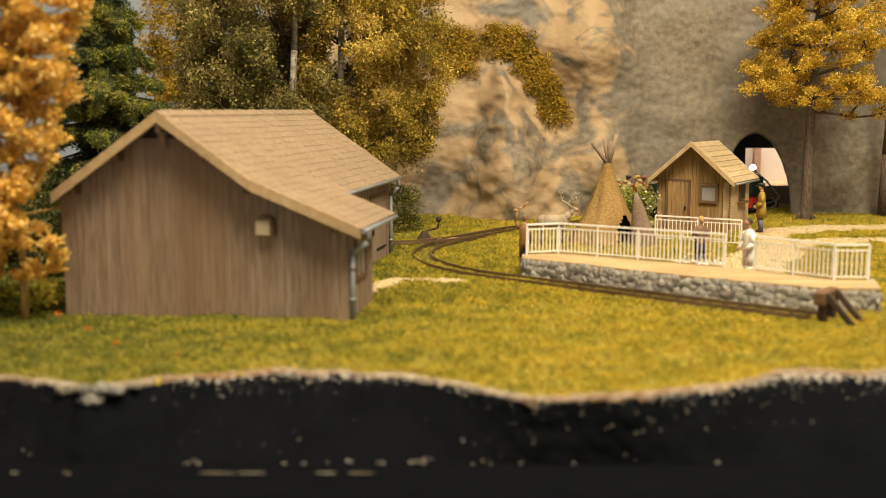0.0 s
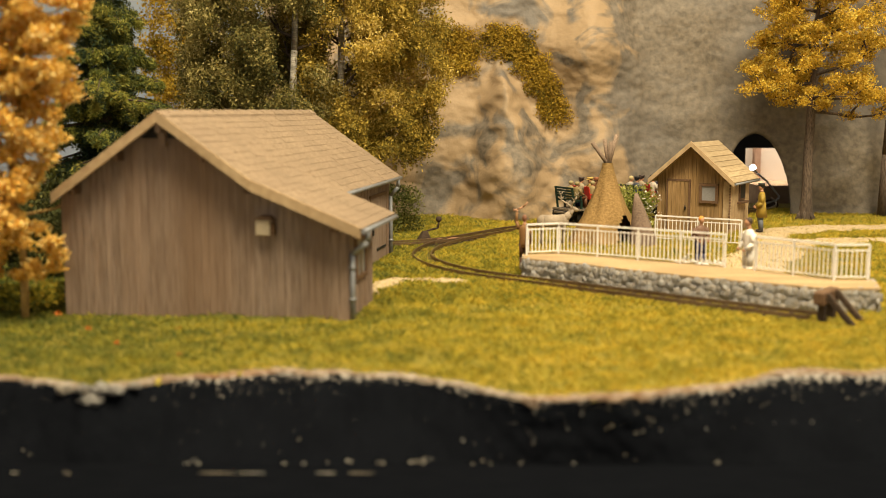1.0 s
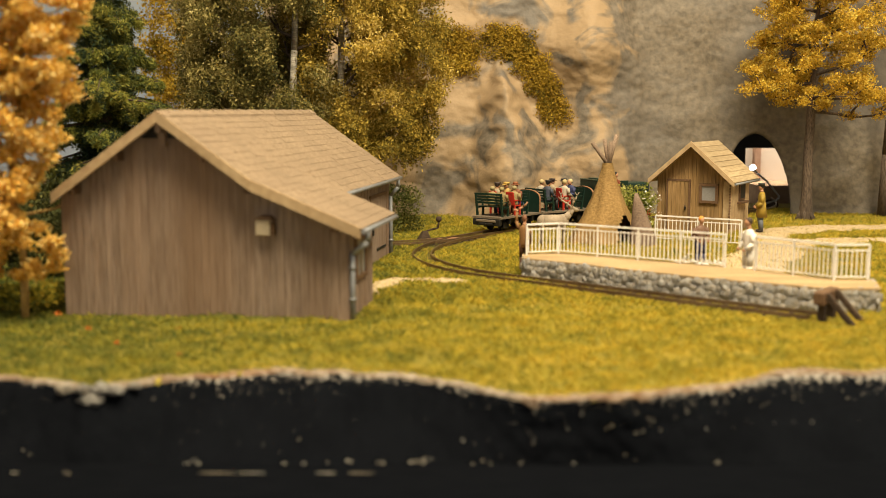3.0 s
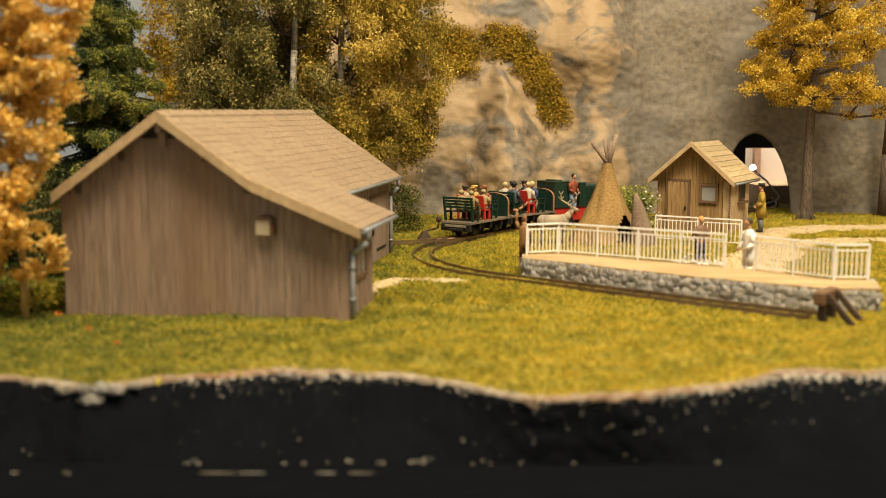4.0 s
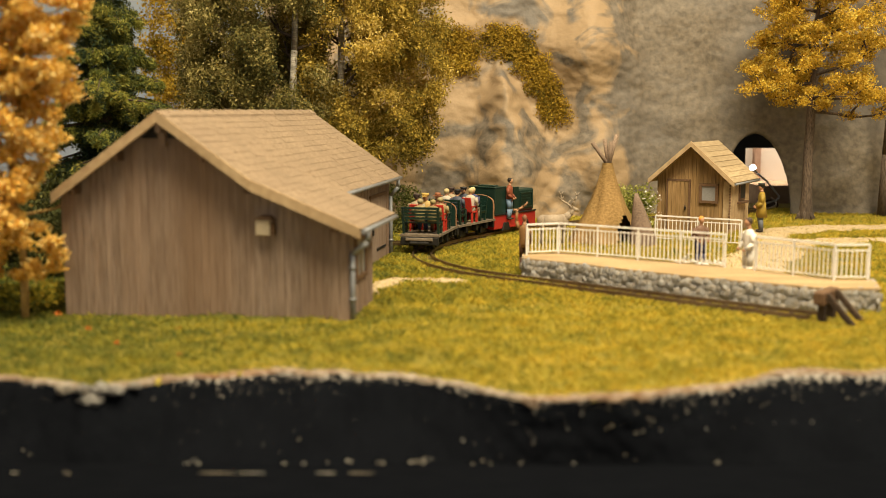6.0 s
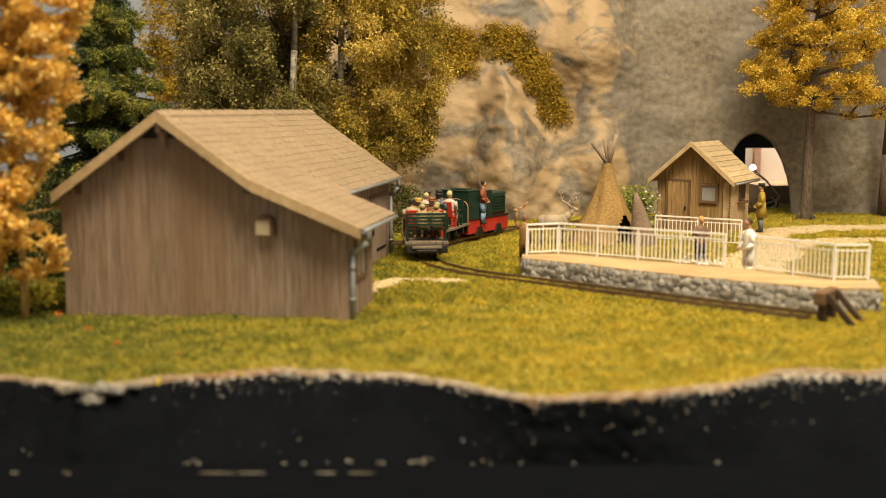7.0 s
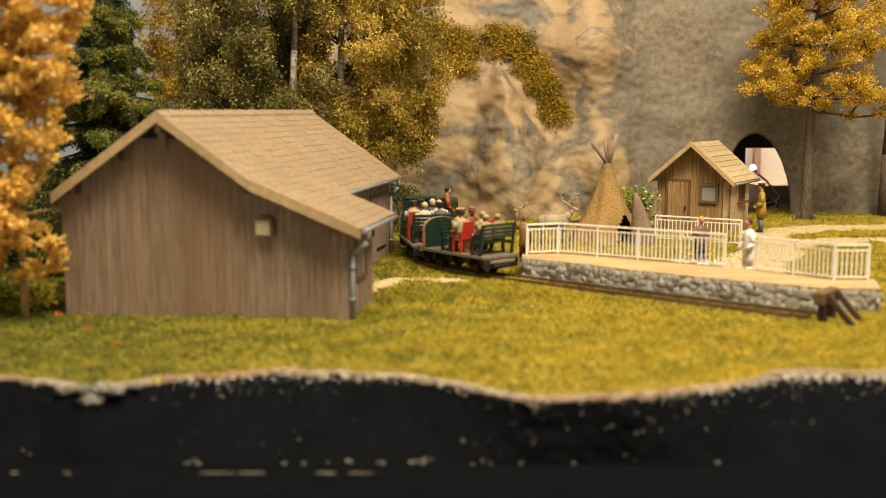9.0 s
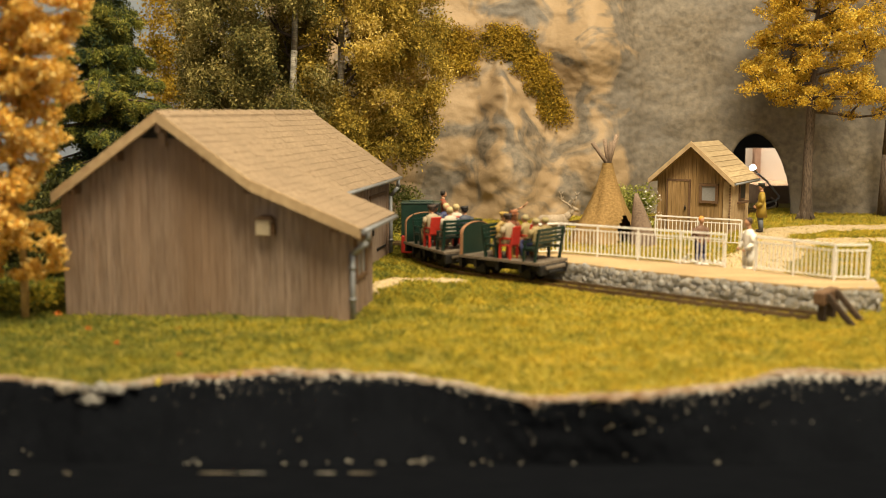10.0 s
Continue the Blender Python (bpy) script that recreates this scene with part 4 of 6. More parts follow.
# ---- tipi ----
def make_tipi():
    x, y = 6.55, 41.6
    tipi = thing("tipi", "tan leather tipi with bare lodge poles", "tipi", cm(x, y, 0))
    bm = bmesh.new()
    n, rows = 72, 24
    grid = []
    for j in range(rows + 1):
        k = j / rows
        r = 0.20 + 1.36 * (1 - k) ** 1.35
        z = -0.15 + 3.25 * k
        ring = []
        for i in range(n):
            a = 2 * math.pi * i / n
            wob = 1 + 0.075 * math.cos(a * 7 + 0.6) * (1 - 0.6 * k) + 0.09 * noise.noise((math.cos(a) * 1.6, math.sin(a) * 1.6, z * 0.9)) + 0.03 * noise.noise((math.cos(a) * 5, math.sin(a) * 5, z * 4))
            ring.append(bm.verts.new((r * wob * math.cos(a), r * wob * math.sin(a), z)))
        grid.append(ring)
    for j in range(rows):
        for i in range(n):
            i2 = (i + 1) % n
            a = 360 * (i + 0.5) / n
            if j < 9 and abs(a - 312) < 30 * math.sqrt(1 - (j / 9) ** 2):
                continue
            bm.faces.new((grid[j][i], grid[j][i2], grid[j + 1][i2], grid[j + 1][i]))
    part("cover", bm, M_HIDE, tipi, smooth=True)
    for tx, ty, tz in ((-0.62, 0.0, 3.9), (-0.13, 0.1, 4.02), (0.10, -0.12, 3.92), (0.25, 0.06, 3.95), (0.36, 0.15, 4.22)):
        bm = bmesh.new()
        tube(bm, (-0.1 * tx + 0.04, ty * -0.3, 2.9), (tx, ty, tz), 0.085, 0.085, 7)
        part("lodge_pole", bm, M_POLE, tipi)
    # near-black plug gives the doorway its shade by colour
    bm = bmesh.new()
    tube(bm, (0, 0.1, -0.2), (0, 0.1, 1.1), 0.78, 0.45, 16)
    part("doorway_shade", bm, M_DARK, tipi)
    # a stretched hide beside it
    rack = thing("hide_rack", "small grey-brown hide draped over a pointed frame", "hide rack", cm(7.85, 40.3, 0))
    bm = bmesh.new()
    k = 16
    rings = []
    for j in range(7):
        q = j / 6
        rings.append([bm.verts.new(((0.52 * (1 - q) ** 0.8 + 0.05) * math.cos(2 * math.pi * i / k) * (1 + 0.06 * noise.noise((i, j, 0))) - 0.38 * q, (0.4 * (1 - q) + 0.05) * math.sin(2 * math.pi * i / k), -0.1 + 2.1 * q)) for i in range(k)])
    for j in range(6):
        for i in range(k):
            bm.faces.new((rings[j][i], rings[j][(i + 1) % k], rings[j + 1][(i + 1) % k], rings[j + 1][i]))
    bm.faces.new(rings[-1])
    part("hide", bm, material("grey_brown_hide", (0.14, 0.095, 0.07), (0.25, 0.18, 0.135), 300, 0.85, 0.5), rack, smooth=True)


# ---- track ----
def make_track():
    for label, line, nm in (("narrow-gauge track curving through the grass", LINE, "track"), ("siding track leaving the main line at the points", smooth_line(SIDING), "siding_track")):
        tr = thing(nm, label, "railway track")
        arc = np.concatenate([[0], np.cumsum(np.hypot(*np.diff(line, axis=0).T))])
        tang = np.gradient(line, axis=0)
        tang /= np.hypot(tang[:, 0], tang[:, 1])[:, None]
        for side in (-1, 1):
            verts, faces = [], []
            for p, w in zip(line, tang):
                c = p + np.array([-w[1], w[0]]) * side * GAUGE / 2
                for o, z in ((-0.035, 0.0), (-0.022, RAIL_TOP), (0.022, RAIL_TOP), (0.035, 0.0)):
                    verts.append((c[0] - w[1] * o, c[1] + w[0] * o, z))
            for i in range(len(line) - 1):
                for k in range(3):
                    a = i * 4 + k
                    faces.append((a, a + 4, a + 5, a + 1))
            ob = new("rail", data_mesh("rail", verts, faces, M_RAIL))
            ob.parent = tr
        b = bmesh.new()
        box(b, -0.06, -0.45, -0.1, 0.06, 0.45, -0.02, bevel=0.012)
        me = mesh_of("sleeper", b, M_SLEEPER)
        s = 0.2
        while s < arc[-1]:
            x, y = np.interp(s, arc, line[:, 0]), np.interp(s, arc, line[:, 1])
            wx, wy = np.interp(s, arc, tang[:, 0]), np.interp(s, arc, tang[:, 1])
            piece("sleeper", me, tr, cm(x, y, random.uniform(-0.01, 0.01), 0, 0, math.degrees(math.atan2(wy, wx)) + random.uniform(-3, 3)))
            s += 0.46
    # point blades and the weighted lever
    lever = thing("points_lever", "dark rusty points lever with round counterweight", "points lever", cm(-0.72, 41.8, 0, 0, 0, 20) @ Matrix.Diagonal((0.86, 0.86, 0.82, 1)))
    bm = bmesh.new()
    hexa(bm, [(-0.35, -0.2, 0), (0.25, -0.2, 0), (-0.35, 0.2, 0), (0.25, 0.2, 0), (-0.12, -0.12, 0.42), (0.1, -0.12, 0.42), (-0.12, 0.12, 0.42), (0.1, 0.12, 0.42)], bevel=0.02)
    part("stand", bm, M_SLEEPER, lever)
    bm = bmesh.new()
    bent(bm, [(-0.05, 0, 0.38), (0.35, -0.05, 0.5), (0.62, -0.05, 0.55), (0.66, -0.05, 0.85)], 0.05)
    part("arm", bm, M_SLEEPER, lever)
    bm = bmesh.new()
    ball(bm, (0.66, -0.05, 0.98), 0.15, 0.12, 0.15)
    part("counterweight", bm, M_SLEEPER, lever)
    bm = bmesh.new()
    box(bm, 0.0, -0.5, -0.05, 1.5, -0.1, 0.08, bevel=0.02)
    part("base_plank", bm, M_RIM, lever)
    # buffer stop
    stop = thing("buffer_stop", "dark rusty buffer stop at the track end", "buffer stop", cm(9.6, 25.65, 0, 0, 0, -39))
    for side in (-0.34, 0.34):
        bm = bmesh.new()
        hexa(bm, [(-0.1, side - 0.07, 0), (0.1, side - 0.07, 0), (-0.1, side + 0.07, 0), (0.1, side + 0.07, 0), (-0.1, side - 0.07, 0.72), (0.08, side - 0.07, 0.72), (-0.1, side + 0.07, 0.72), (0.08, side + 0.07, 0.72)], bevel=0.015)
        part("upright", bm, M_SLEEPER, stop)
        bm = bmesh.new()
        hexa(bm, [(0.62, side - 0.06, 0), (0.82, side - 0.06, 0), (0.62, side + 0.06, 0), (0.82, side + 0.06, 0), (0.0, side - 0.06, 0.66), (0.15, side - 0.06, 0.72), (0.0, side + 0.06, 0.66), (0.15, side + 0.06, 0.72)], bevel=0.012)
        part("brace", bm, M_SLEEPER, stop)
    bm = bmesh.new()
    box(bm, -0.18, -0.55, 0.42, 0.1, 0.55, 0.75, bevel=0.03)
    part("buffer_beam", bm, M_BROWNFRAME, stop)


make_barn()
make_nest_box()
make_hut()
make_platform()
fence("railing", "white painted metal railing along the platform", [(2.66, 32.9), (3.72, 33.28), (8.27, 30.3)], PLAT_TOP, 0.98, step=0.13)
fence("railing", "white painted metal railing behind the platform", [(8.6, 42.0), (11.57, 40.2)], -0.05, 1.0)
fence("railing", "white painted metal railing around the platform end", [(8.99, 29.75), (10.6, 27.95), (11.53, 27.95)], PLAT_TOP, 0.98, step=0.13)
make_tipi()
make_track()
make_grass()


# ---- leaf clouds ----
def leaf_mesh(name, blobs, per, size, mat, seed, droop=0.0, shell=0.75, long=1.5):
    """Many small leaf quads inside the blobs (x, y, z, rx, ry, rz), thicker towards the outside."""
    rng = np.random.default_rng(seed)
    vs = []
    for (x, y, z, rx, ry, rz) in blobs:
        n = max(6, int(per * (rx * ry * rz) ** (2 / 3)))
        d = rng.normal(size=(n, 3))
        d /= np.linalg.norm(d, axis=1)[:, None]
        r = shell + (1 - shell) * rng.random(n)
        r *= 1 - 0.55 * rng.random(n) ** 3
        r *= 1 + 0.16 * rng.normal(size=n)
        c = np.array([x, y, z]) + d * r[:, None] * np.array([rx, ry, rz])
        c[:, 2] -= droop * rng.random(n) ** 2
        u = rng.normal(size=(n, 3))
        u /= np.linalg.norm(u, axis=1)[:, None]
        v = np.cross(u, rng.normal(size=(n, 3)))
        v /= np.linalg.norm(v, axis=1)[:, None]
        s = (size * rng.uniform(0.6, 1.3, n))[:, None]
        vs.append(np.stack([c - u * s * long, c - v * s * 0.75, c + u * s * long, c + v * s * 0.75], axis=1).reshape(-1, 3))
    v = np.concatenate(vs)
    return data_mesh(name, v, np.arange(len(v)).reshape(-1, 4), mat)


def crown(name, parent, me, label=""):
    ob = new(name, me)
    ob.parent = parent
    if label:
        ob["label"] = label
    return ob


def limb(bm, p, way, length, r, rnd, depth, tips):
    """A tapering, forking limb; its tips are collected."""
    p, way = Vector(p), Vector(way).normalized()
    k = 3
    for i in range(k):
        q = p + way * (length / k)
        tube(bm, p, q, r * (1 - 0.2 * i / k), r * (1 - 0.2 * (i + 1) / k), 6, caps=False)
        p = q
        way = (way + Vector((rnd.uniform(-.25, .25), rnd.uniform(-.25, .25), rnd.uniform(-.1, .2)))).normalized()
    tips.append(tuple(p))
    if depth:
        for _ in range(2 if depth > 1 else 3):
            turn = Vector((rnd.uniform(-1, 1), rnd.uniform(-1, 1), rnd.uniform(-.25, .7)))
            limb(bm, p, way * 0.7 + turn * 0.75, length * rnd.uniform(0.55, 0.8), r * 0.62, rnd, depth - 1, tips)


def make_trees():
    rnd = random.Random(31)
    # golden tree beside the tunnel
    t = thing("golden_tree", "broadleaf tree with grey trunk and golden-orange autumn leaves", "tree", cm(17.3, 49.6, 0))
    bm = bmesh.new()
    pts = [(0, 0, -0.2), (0.02, 0, 1.2), (0.0, 0, 3.0), (0.05, 0, 5.2), (0.15, 0, 7.2), (0.1, 0, 9.0), (0.3, 0, 11.5)]
    for (a, b), (r0, r1) in zip(zip(pts, pts[1:]), ((0.36, 0.25), (0.25, 0.23), (0.23, 0.2), (0.2, 0.16), (0.16, 0.11), (0.11, 0.05))):
        tube(bm, a, b, r0, r1, 10, caps=False)
    for i in range(6):
        a = i * 1.05
        tube(bm, (0.5 * math.cos(a), 0.5 * math.sin(a), -0.1), (0.15 * math.cos(a), 0.15 * math.sin(a), 0.5), 0.06, 0.1, 6)
    tips = []
    for i in range(20):
        a, z = i * 2.4 + rnd.uniform(-.3, .3), 5.1 + i * 0.33
        limb(bm, (0.05, 0, z), (math.cos(a), math.sin(a), rnd.uniform(-0.12, 0.4)), rnd.uniform(1.5, 2.0) * (1 - 0.028 * i), 0.09, rnd, 2, tips)
    part("trunk", bm, M_BARK, t, smooth=True)
    blobs = [(x, y, z + 0.05, rnd.uniform(.4, .65), rnd.uniform(.4, .65), rnd.uniform(.25, .42)) for x, y, z in tips if z > 4.7]
    for _ in range(150):
        a, q, u = rnd.uniform(0, 6.28), rnd.random() ** 0.5, rnd.uniform(-1, 1)
        rad = 3.3 * q * math.sqrt(1 - 0.6 * u * u)
        blobs.append((0.2 + rad * math.cos(a), rad * math.sin(a), 8.3 + 2.9 * u, rnd.uniform(.28, .55), rnd.uniform(.28, .55), rnd.uniform(.2, .4)))
    crown("crown", t, leaf_mesh("crown", blobs, 1150, 0.044, L_GOLD, 3, shell=0.5), "golden and orange leaf clusters")
    # a trunk at the edge of the scene
    t = thing("dark_tree", "slender dark tree trunk with sparse golden leaves", "tree", cm(21.75, 51.4, 0))
    bm = bmesh.new()
    bent(bm, [(0, 0, -0.2), (0.05, 0, 3), (0.15, 0, 6), (0.1, 0, 9), (0.2, 0, 12)], 0.3, 8, r_end=0.12)
    tips = []
    for i in range(8):
        a = i * 2.4
        limb(bm, (0.1, 0, 7.8 + i * 0.5), (math.cos(a), math.sin(a), 0.3), 1.1, 0.07, rnd, 1, tips)
    part("trunk", bm, M_BARK, t, smooth=True)
    crown("crown", t, leaf_mesh("crown", [(x, y, z, .4, .4, .2) for x, y, z in tips], 500, 0.05, L_GOLD, 4))
    # two birches behind the barn
    for (x, y, lean, seed, mat, leafseed, spread, nblob) in ((-6.5, 43.5, 0.25, 5, L_OLIVE, 6, (-1.1, 3.25), 420), (-4.5, 45.2, 0.1, 9, L_BIRCH, 7, (1.2, 3.5), 480)):
        rr = random.Random(seed)
        t = thing("birch_tree", "white-barked birch with drooping olive and gold leaves", "tree", cm(x, y, 0), group="birches")
        bm = bmesh.new()
        bent(bm, [(0, 0, -0.2), (0.1, 0, 2.5), (lean, 0, 5.0), (lean * 1.6, 0, 7.6), (lean * 2.2, 0, 10.5), (lean * 2.4, 0, 14)], 0.19, 10, r_end=0.1)
        tips, bl = [], bmesh.new()
        for i in range(18):
            a, z = i * 2.4 + rr.uniform(-.4, .4), 3.6 + i * 0.5
            limb(bl, (lean * z / 5, 0, z), (math.cos(a), abs(math.sin(a)), rr.uniform(0.3, 0.8)), rr.uniform(0.8, 1.2), 0.075, rr, 1, tips)
        part("trunk", bm, M_BIRCH, t, smooth=True)
        part("branchwork", bl, M_BARK, t, smooth=True)
        blobs = []
        for i in range(nblob):
            a, q, z = rr.uniform(0, 6.28), rr.random() ** 0.5, rr.uniform(3.4, 12.0)
            rad = spread[1] * q * min(1, 0.62 + 0.06 * z)
            bx_, by_ = spread[0] + rad * math.cos(a), 0.8 * rad * math.sin(a)
            if by_ < 0.4 and abs(bx_ - lean * z / 5) < 0.75 and 6.0 < z < 9.0:
                continue
            blobs.append((bx_, by_, z, rr.uniform(.4, .75), rr.uniform(.4, .7), rr.uniform(.35, .7)))
        for i in range(45):
            # leafy strands hanging below the crown
            a, q = rr.uniform(0, 6.28), rr.uniform(0.5, 1.0)
            sx, sy, z = spread[0] + spread[1] * 0.78 * q * math.cos(a), 0.75 * spread[1] * q * math.sin(a), rr.uniform(3.7, 6.0)
            for k in range(rr.randint(4, 9)):
                blobs.append((sx + rr.uniform(-.05, .05), sy, z - 0.2 * k, .13, .13, .14))
        crown("crown", t, leaf_mesh("crown", blobs, 1050, 0.045, mat, leafseed, droop=0.5, shell=0.55), "drooping curtain of tiny leaves")
    # rust-coloured tree further back
    t = thing("rust_tree", "rust-brown autumn tree behind the birches", "tree", cm(-12.2, 54, 0))
    bm = bmesh.new()
    bent(bm, [(0, 0, -0.2), (-0.3, 0, 5), (-0.9, 0, 9), (-0.9, 0, 15)], 0.35, 8, r_end=0.15)
    part("trunk", bm, M_BARK, t, smooth=True)
    blobs = [(rnd.uniform(-2.6, 5.0), rnd.uniform(-1.5, 1.5), rnd.uniform(3.5, 13), rnd.uniform(.7, 1.1), .8, rnd.uniform(.6, 1.0)) for _ in range(70)]
    blobs += [(rnd.uniform(-2.7, 0.4), rnd.uniform(-1.2, 1.0), rnd.uniform(4, 12.5), rnd.uniform(.5, .8), .7, rnd.uniform(.5, .8)) for _ in range(50)]
    crown("crown", t, leaf_mesh("crown", blobs, 700, 0.055, L_RUST, 8))
    # fir
    t = thing("fir_tree", "dark green fir with yellowing drooping branches", "tree", cm(-13.3, 41.5, 0))
    bm = bmesh.new()
    tube(bm, (0, 0, -0.2), (0, 0, 16), 0.35, 0.1, 8)
    part("trunk", bm, M_BARK, t, smooth=True)
    needles, tipped, bl = [], [], bmesh.new()
    for i in range(26):
        z = 1.5 + i * 0.52
        reach = max(0.6, 4.2 * (1 - z / 10.5) + 0.5)
        for k in range(8):
            z += rnd.uniform(-.22, .22)
            a = i * 1.1 + k * 0.785 + rnd.uniform(-.4, .4)
            length = reach * rnd.uniform(0.5, 1.15)
            ca, sa, sag = math.cos(a), math.sin(a), rnd.uniform(0.08, 0.26)
            bough = [(length * q * ca, length * q * sa, z + 0.10 * length * q - sag * length * q * q * 1.6) for q in (0, 0.35, 0.7, 1.0)]
            bent(bl, bough, 0.06, 5, r_end=0.02)
            for q in np.linspace(0.22, 1.0, 11):
                x, y, zz = length * q * ca, length * q * sa, z + 0.10 * length * q - sag * length * q * q * 1.6
                wide = 0.55 * length * (1.05 - q) * 0.6 + 0.1
                for side in (-1, 1):
                    for g in (0.35, 0.8):
                        row = (x - sa * side * wide * g, y + ca * side * wide * g, zz - 0.22 * g * wide - rnd.uniform(0, .12), .22, .22, .14)
                        (tipped if q > 0.6 and rnd.random() < 0.7 else needles).append(row)
        for k in range(7):
            a = i + k * 0.9
            needles.append((0.75 * math.cos(a), 0.75 * math.sin(a), 1.5 + i * 0.52 + rnd.uniform(-.3, .3), .6, .6, .35))
    part("branchwork", bl, M_BARK, t)
    crown("crown", t, leaf_mesh("crown", needles, 1500, 0.026, L_FIR, 9, droop=0.34, shell=0.2, long=4.0), "layered dark needle branches")
    crown("young_growth", t, leaf_mesh("young_growth", tipped, 1500, 0.026, L_FIRTIP, 19, droop=0.34, shell=0.2, long=4.0), "yellow-green drooping branch tips")
    # orange tree standing close by the barn
    t = thing("orange_tree", "orange autumn tree with leaf clusters down to the ground", "tree", cm(-10.8, 26.5, 0))
    bm = bmesh.new()
    bent(bm, [(0, 0, -0.3), (0.05, 0, 1.2), (-0.1, 0, 3), (-0.3, 0, 6), (-0.3, 0, 9)], 0.12, 8, r_end=0.05)
    tips = []
    for i in range(16):
        a, z = i * 2.4, 1.0 + i * 0.5
        limb(bm, (0, 0, z), (math.cos(a), 0.7 * math.sin(a), rnd.uniform(-.1, .4)), 0.9, 0.04, rnd, 2, tips)
    part("trunk", bm, material("ochre_twigs", (0.30, 0.19, 0.06), (0.46, 0.31, 0.11), 300, 0.9, 0.3), t, smooth=True)
    blobs = [(rnd.uniform(-3.2, 2.3), rnd.uniform(-1.6, 0.2), rnd.uniform(1.9, 9.4), rnd.uniform(.22, .5), .4, rnd.uniform(.16, .4)) for _ in range(420)]
    blobs = [b for b in blobs if (b[2] > 4.2 or b[0] < 0.6) and b[0] < 1.0 + 0.27 * (b[2] - 4.2)]
    blobs += [(x, y, z, .3, .3, .2) for x, y, z in tips if x < 1.2 and y < 0.4]
    blobs += [(rnd.uniform(-2.4, 0.5), rnd.uniform(-0.5, 0.3), rnd.uniform(0.9, 2.4), .28, .25, .2) for _ in range(40)]
    crown("crown", t, leaf_mesh("crown", blobs, 1900, 0.05, L_ORANGE, 10, shell=0.4, long=1.7), "orange and yellow leaf foam")
    # undergrowth
    for nm, lb, x, y, mat, size, bl in (
            ("bush", "dark green leafy bush behind the barn corner", -1.75, 44.4, L_CORNER, 0.042, [(rnd.uniform(-.9, .6), rnd.uniform(-.5, .5), rnd.uniform(0.2, 1.75), .5, .4, .45) for _ in range(26)]),
            ("yellow_bush", "yellow low bush at the foot of the orange tree", -10.9, 27.3, L_GRASS, 0.05, [(rnd.uniform(-1.6, .7), rnd.uniform(-.4, .4), rnd.uniform(0, .55), .4, .3, .2) for _ in range(30)]),
            ("dark_hedge", "dark green undergrowth beneath the fir", -12.5, 38.8, L_BUSH, 0.06, [(rnd.uniform(-5, 2.6), rnd.uniform(-.8, .8), rnd.uniform(0, 2.4), .8, .6, .6) for _ in range(60)]),
            # dark bushes extended here to give the deep shade left of the barn
            ("undergrowth", "dark undergrowth filling in for the deep shade beside the barn", -12.6, 32.6, L_BUSH, 0.05, [(rnd.uniform(-2.4, 2.0), rnd.uniform(-.6, .6), rnd.uniform(0, 2.0), .5, .45, .45) for _ in range(60)]),
            ("flowering_shrub", "green shrub sprinkled with small white flowers", 8.3, 43.9, L_SHRUB, 0.042, [(rnd.uniform(-0.9, .5) , rnd.uniform(-.4, .4), rnd.uniform(0.2, 1.95), .36, .36, .3) for _ in range(44)])):
        t = thing(nm, lb, "bush", cm(x, y, 0))
        crown("foliage", t, leaf_mesh("foliage", bl, 700, size, mat, int(abs(x * 10))))
        if nm == "flowering_shrub":
            fl = [(rnd.uniform(.0, .75), rnd.uniform(-.7, -.3), rnd.uniform(0.3, 1.7), .3, .15, .3) for _ in range(16)]
            crown("flowers", t, leaf_mesh("flowers", fl, 110, 0.04, M_WHITE, 77, long=1.0), "tiny white blossoms")
    # hanging foliage mat on the rock
    t = thing("hanging_foliage", "rust-brown foliage mat hanging over the rock", "foliage")
    blobs = []
    for i in range(230):
        k = rnd.random()
        if k < 0.55:
            x, z = rnd.uniform(-0.4, 3.9), rnd.uniform(7.0, 9.3)
            z = min(z, 9.5 - 0.12 * abs(x - 2) ** 2)
            if z < 7.8 and 1.5 < x < 3.5:
                continue
        else:
            q = rnd.random()
            x, z = 3.5 + 2.4 * q + rnd.uniform(-.6, .6), 8.8 - 4.0 * q ** 1.3 + rnd.uniform(-.6, .5)
        y = cliff_point(x, z + 0.3)[1]
        blobs.append((x, y - 0.1, z, .45, .3, .4))
    crown("foliage", t, leaf_mesh("foliage", blobs, 1100, 0.042, L_RUST, 15))

    # fallen leaves and blossoms
    bl = [(-6.2, 23.9, 0.12, .09, .09, .06), (-5.6, 21.6, 0.1, .09, .08, .05), (-9.6, 25.6, 0.12, .12, .1, .06), (-8.3, 24.0, 0.12, .05, .05, .04), (-11.2, 27.6, 0.3, .15, .1, .1), (-7.2, 22.6, 0.1, .05, .05, .03)]
    tagged(new("fallen_leaves", leaf_mesh("fallen_leaves", bl, 1500, 0.035, material("red_orange_leaf", (0.55, 0.12, 0.02), (0.70, 0.22, 0.03), 300, 0.8, 0.1), 55)), "scattered orange fallen leaves on the grass", "fallen leaves", kind="stuff")
    bl = [(rnd.uniform(7.4, 8.9), rnd.uniform(32.2, 33.6), rnd.uniform(0.25, 0.5), .2, .2, .12) for _ in range(22)]
    tagged(new("flower_bed", leaf_mesh("flower_bed", bl, 260, 0.05, M_WHITE, 56, long=1.0)), "low bed of small white flowers behind the platform", "flowers", kind="stuff")


make_trees()


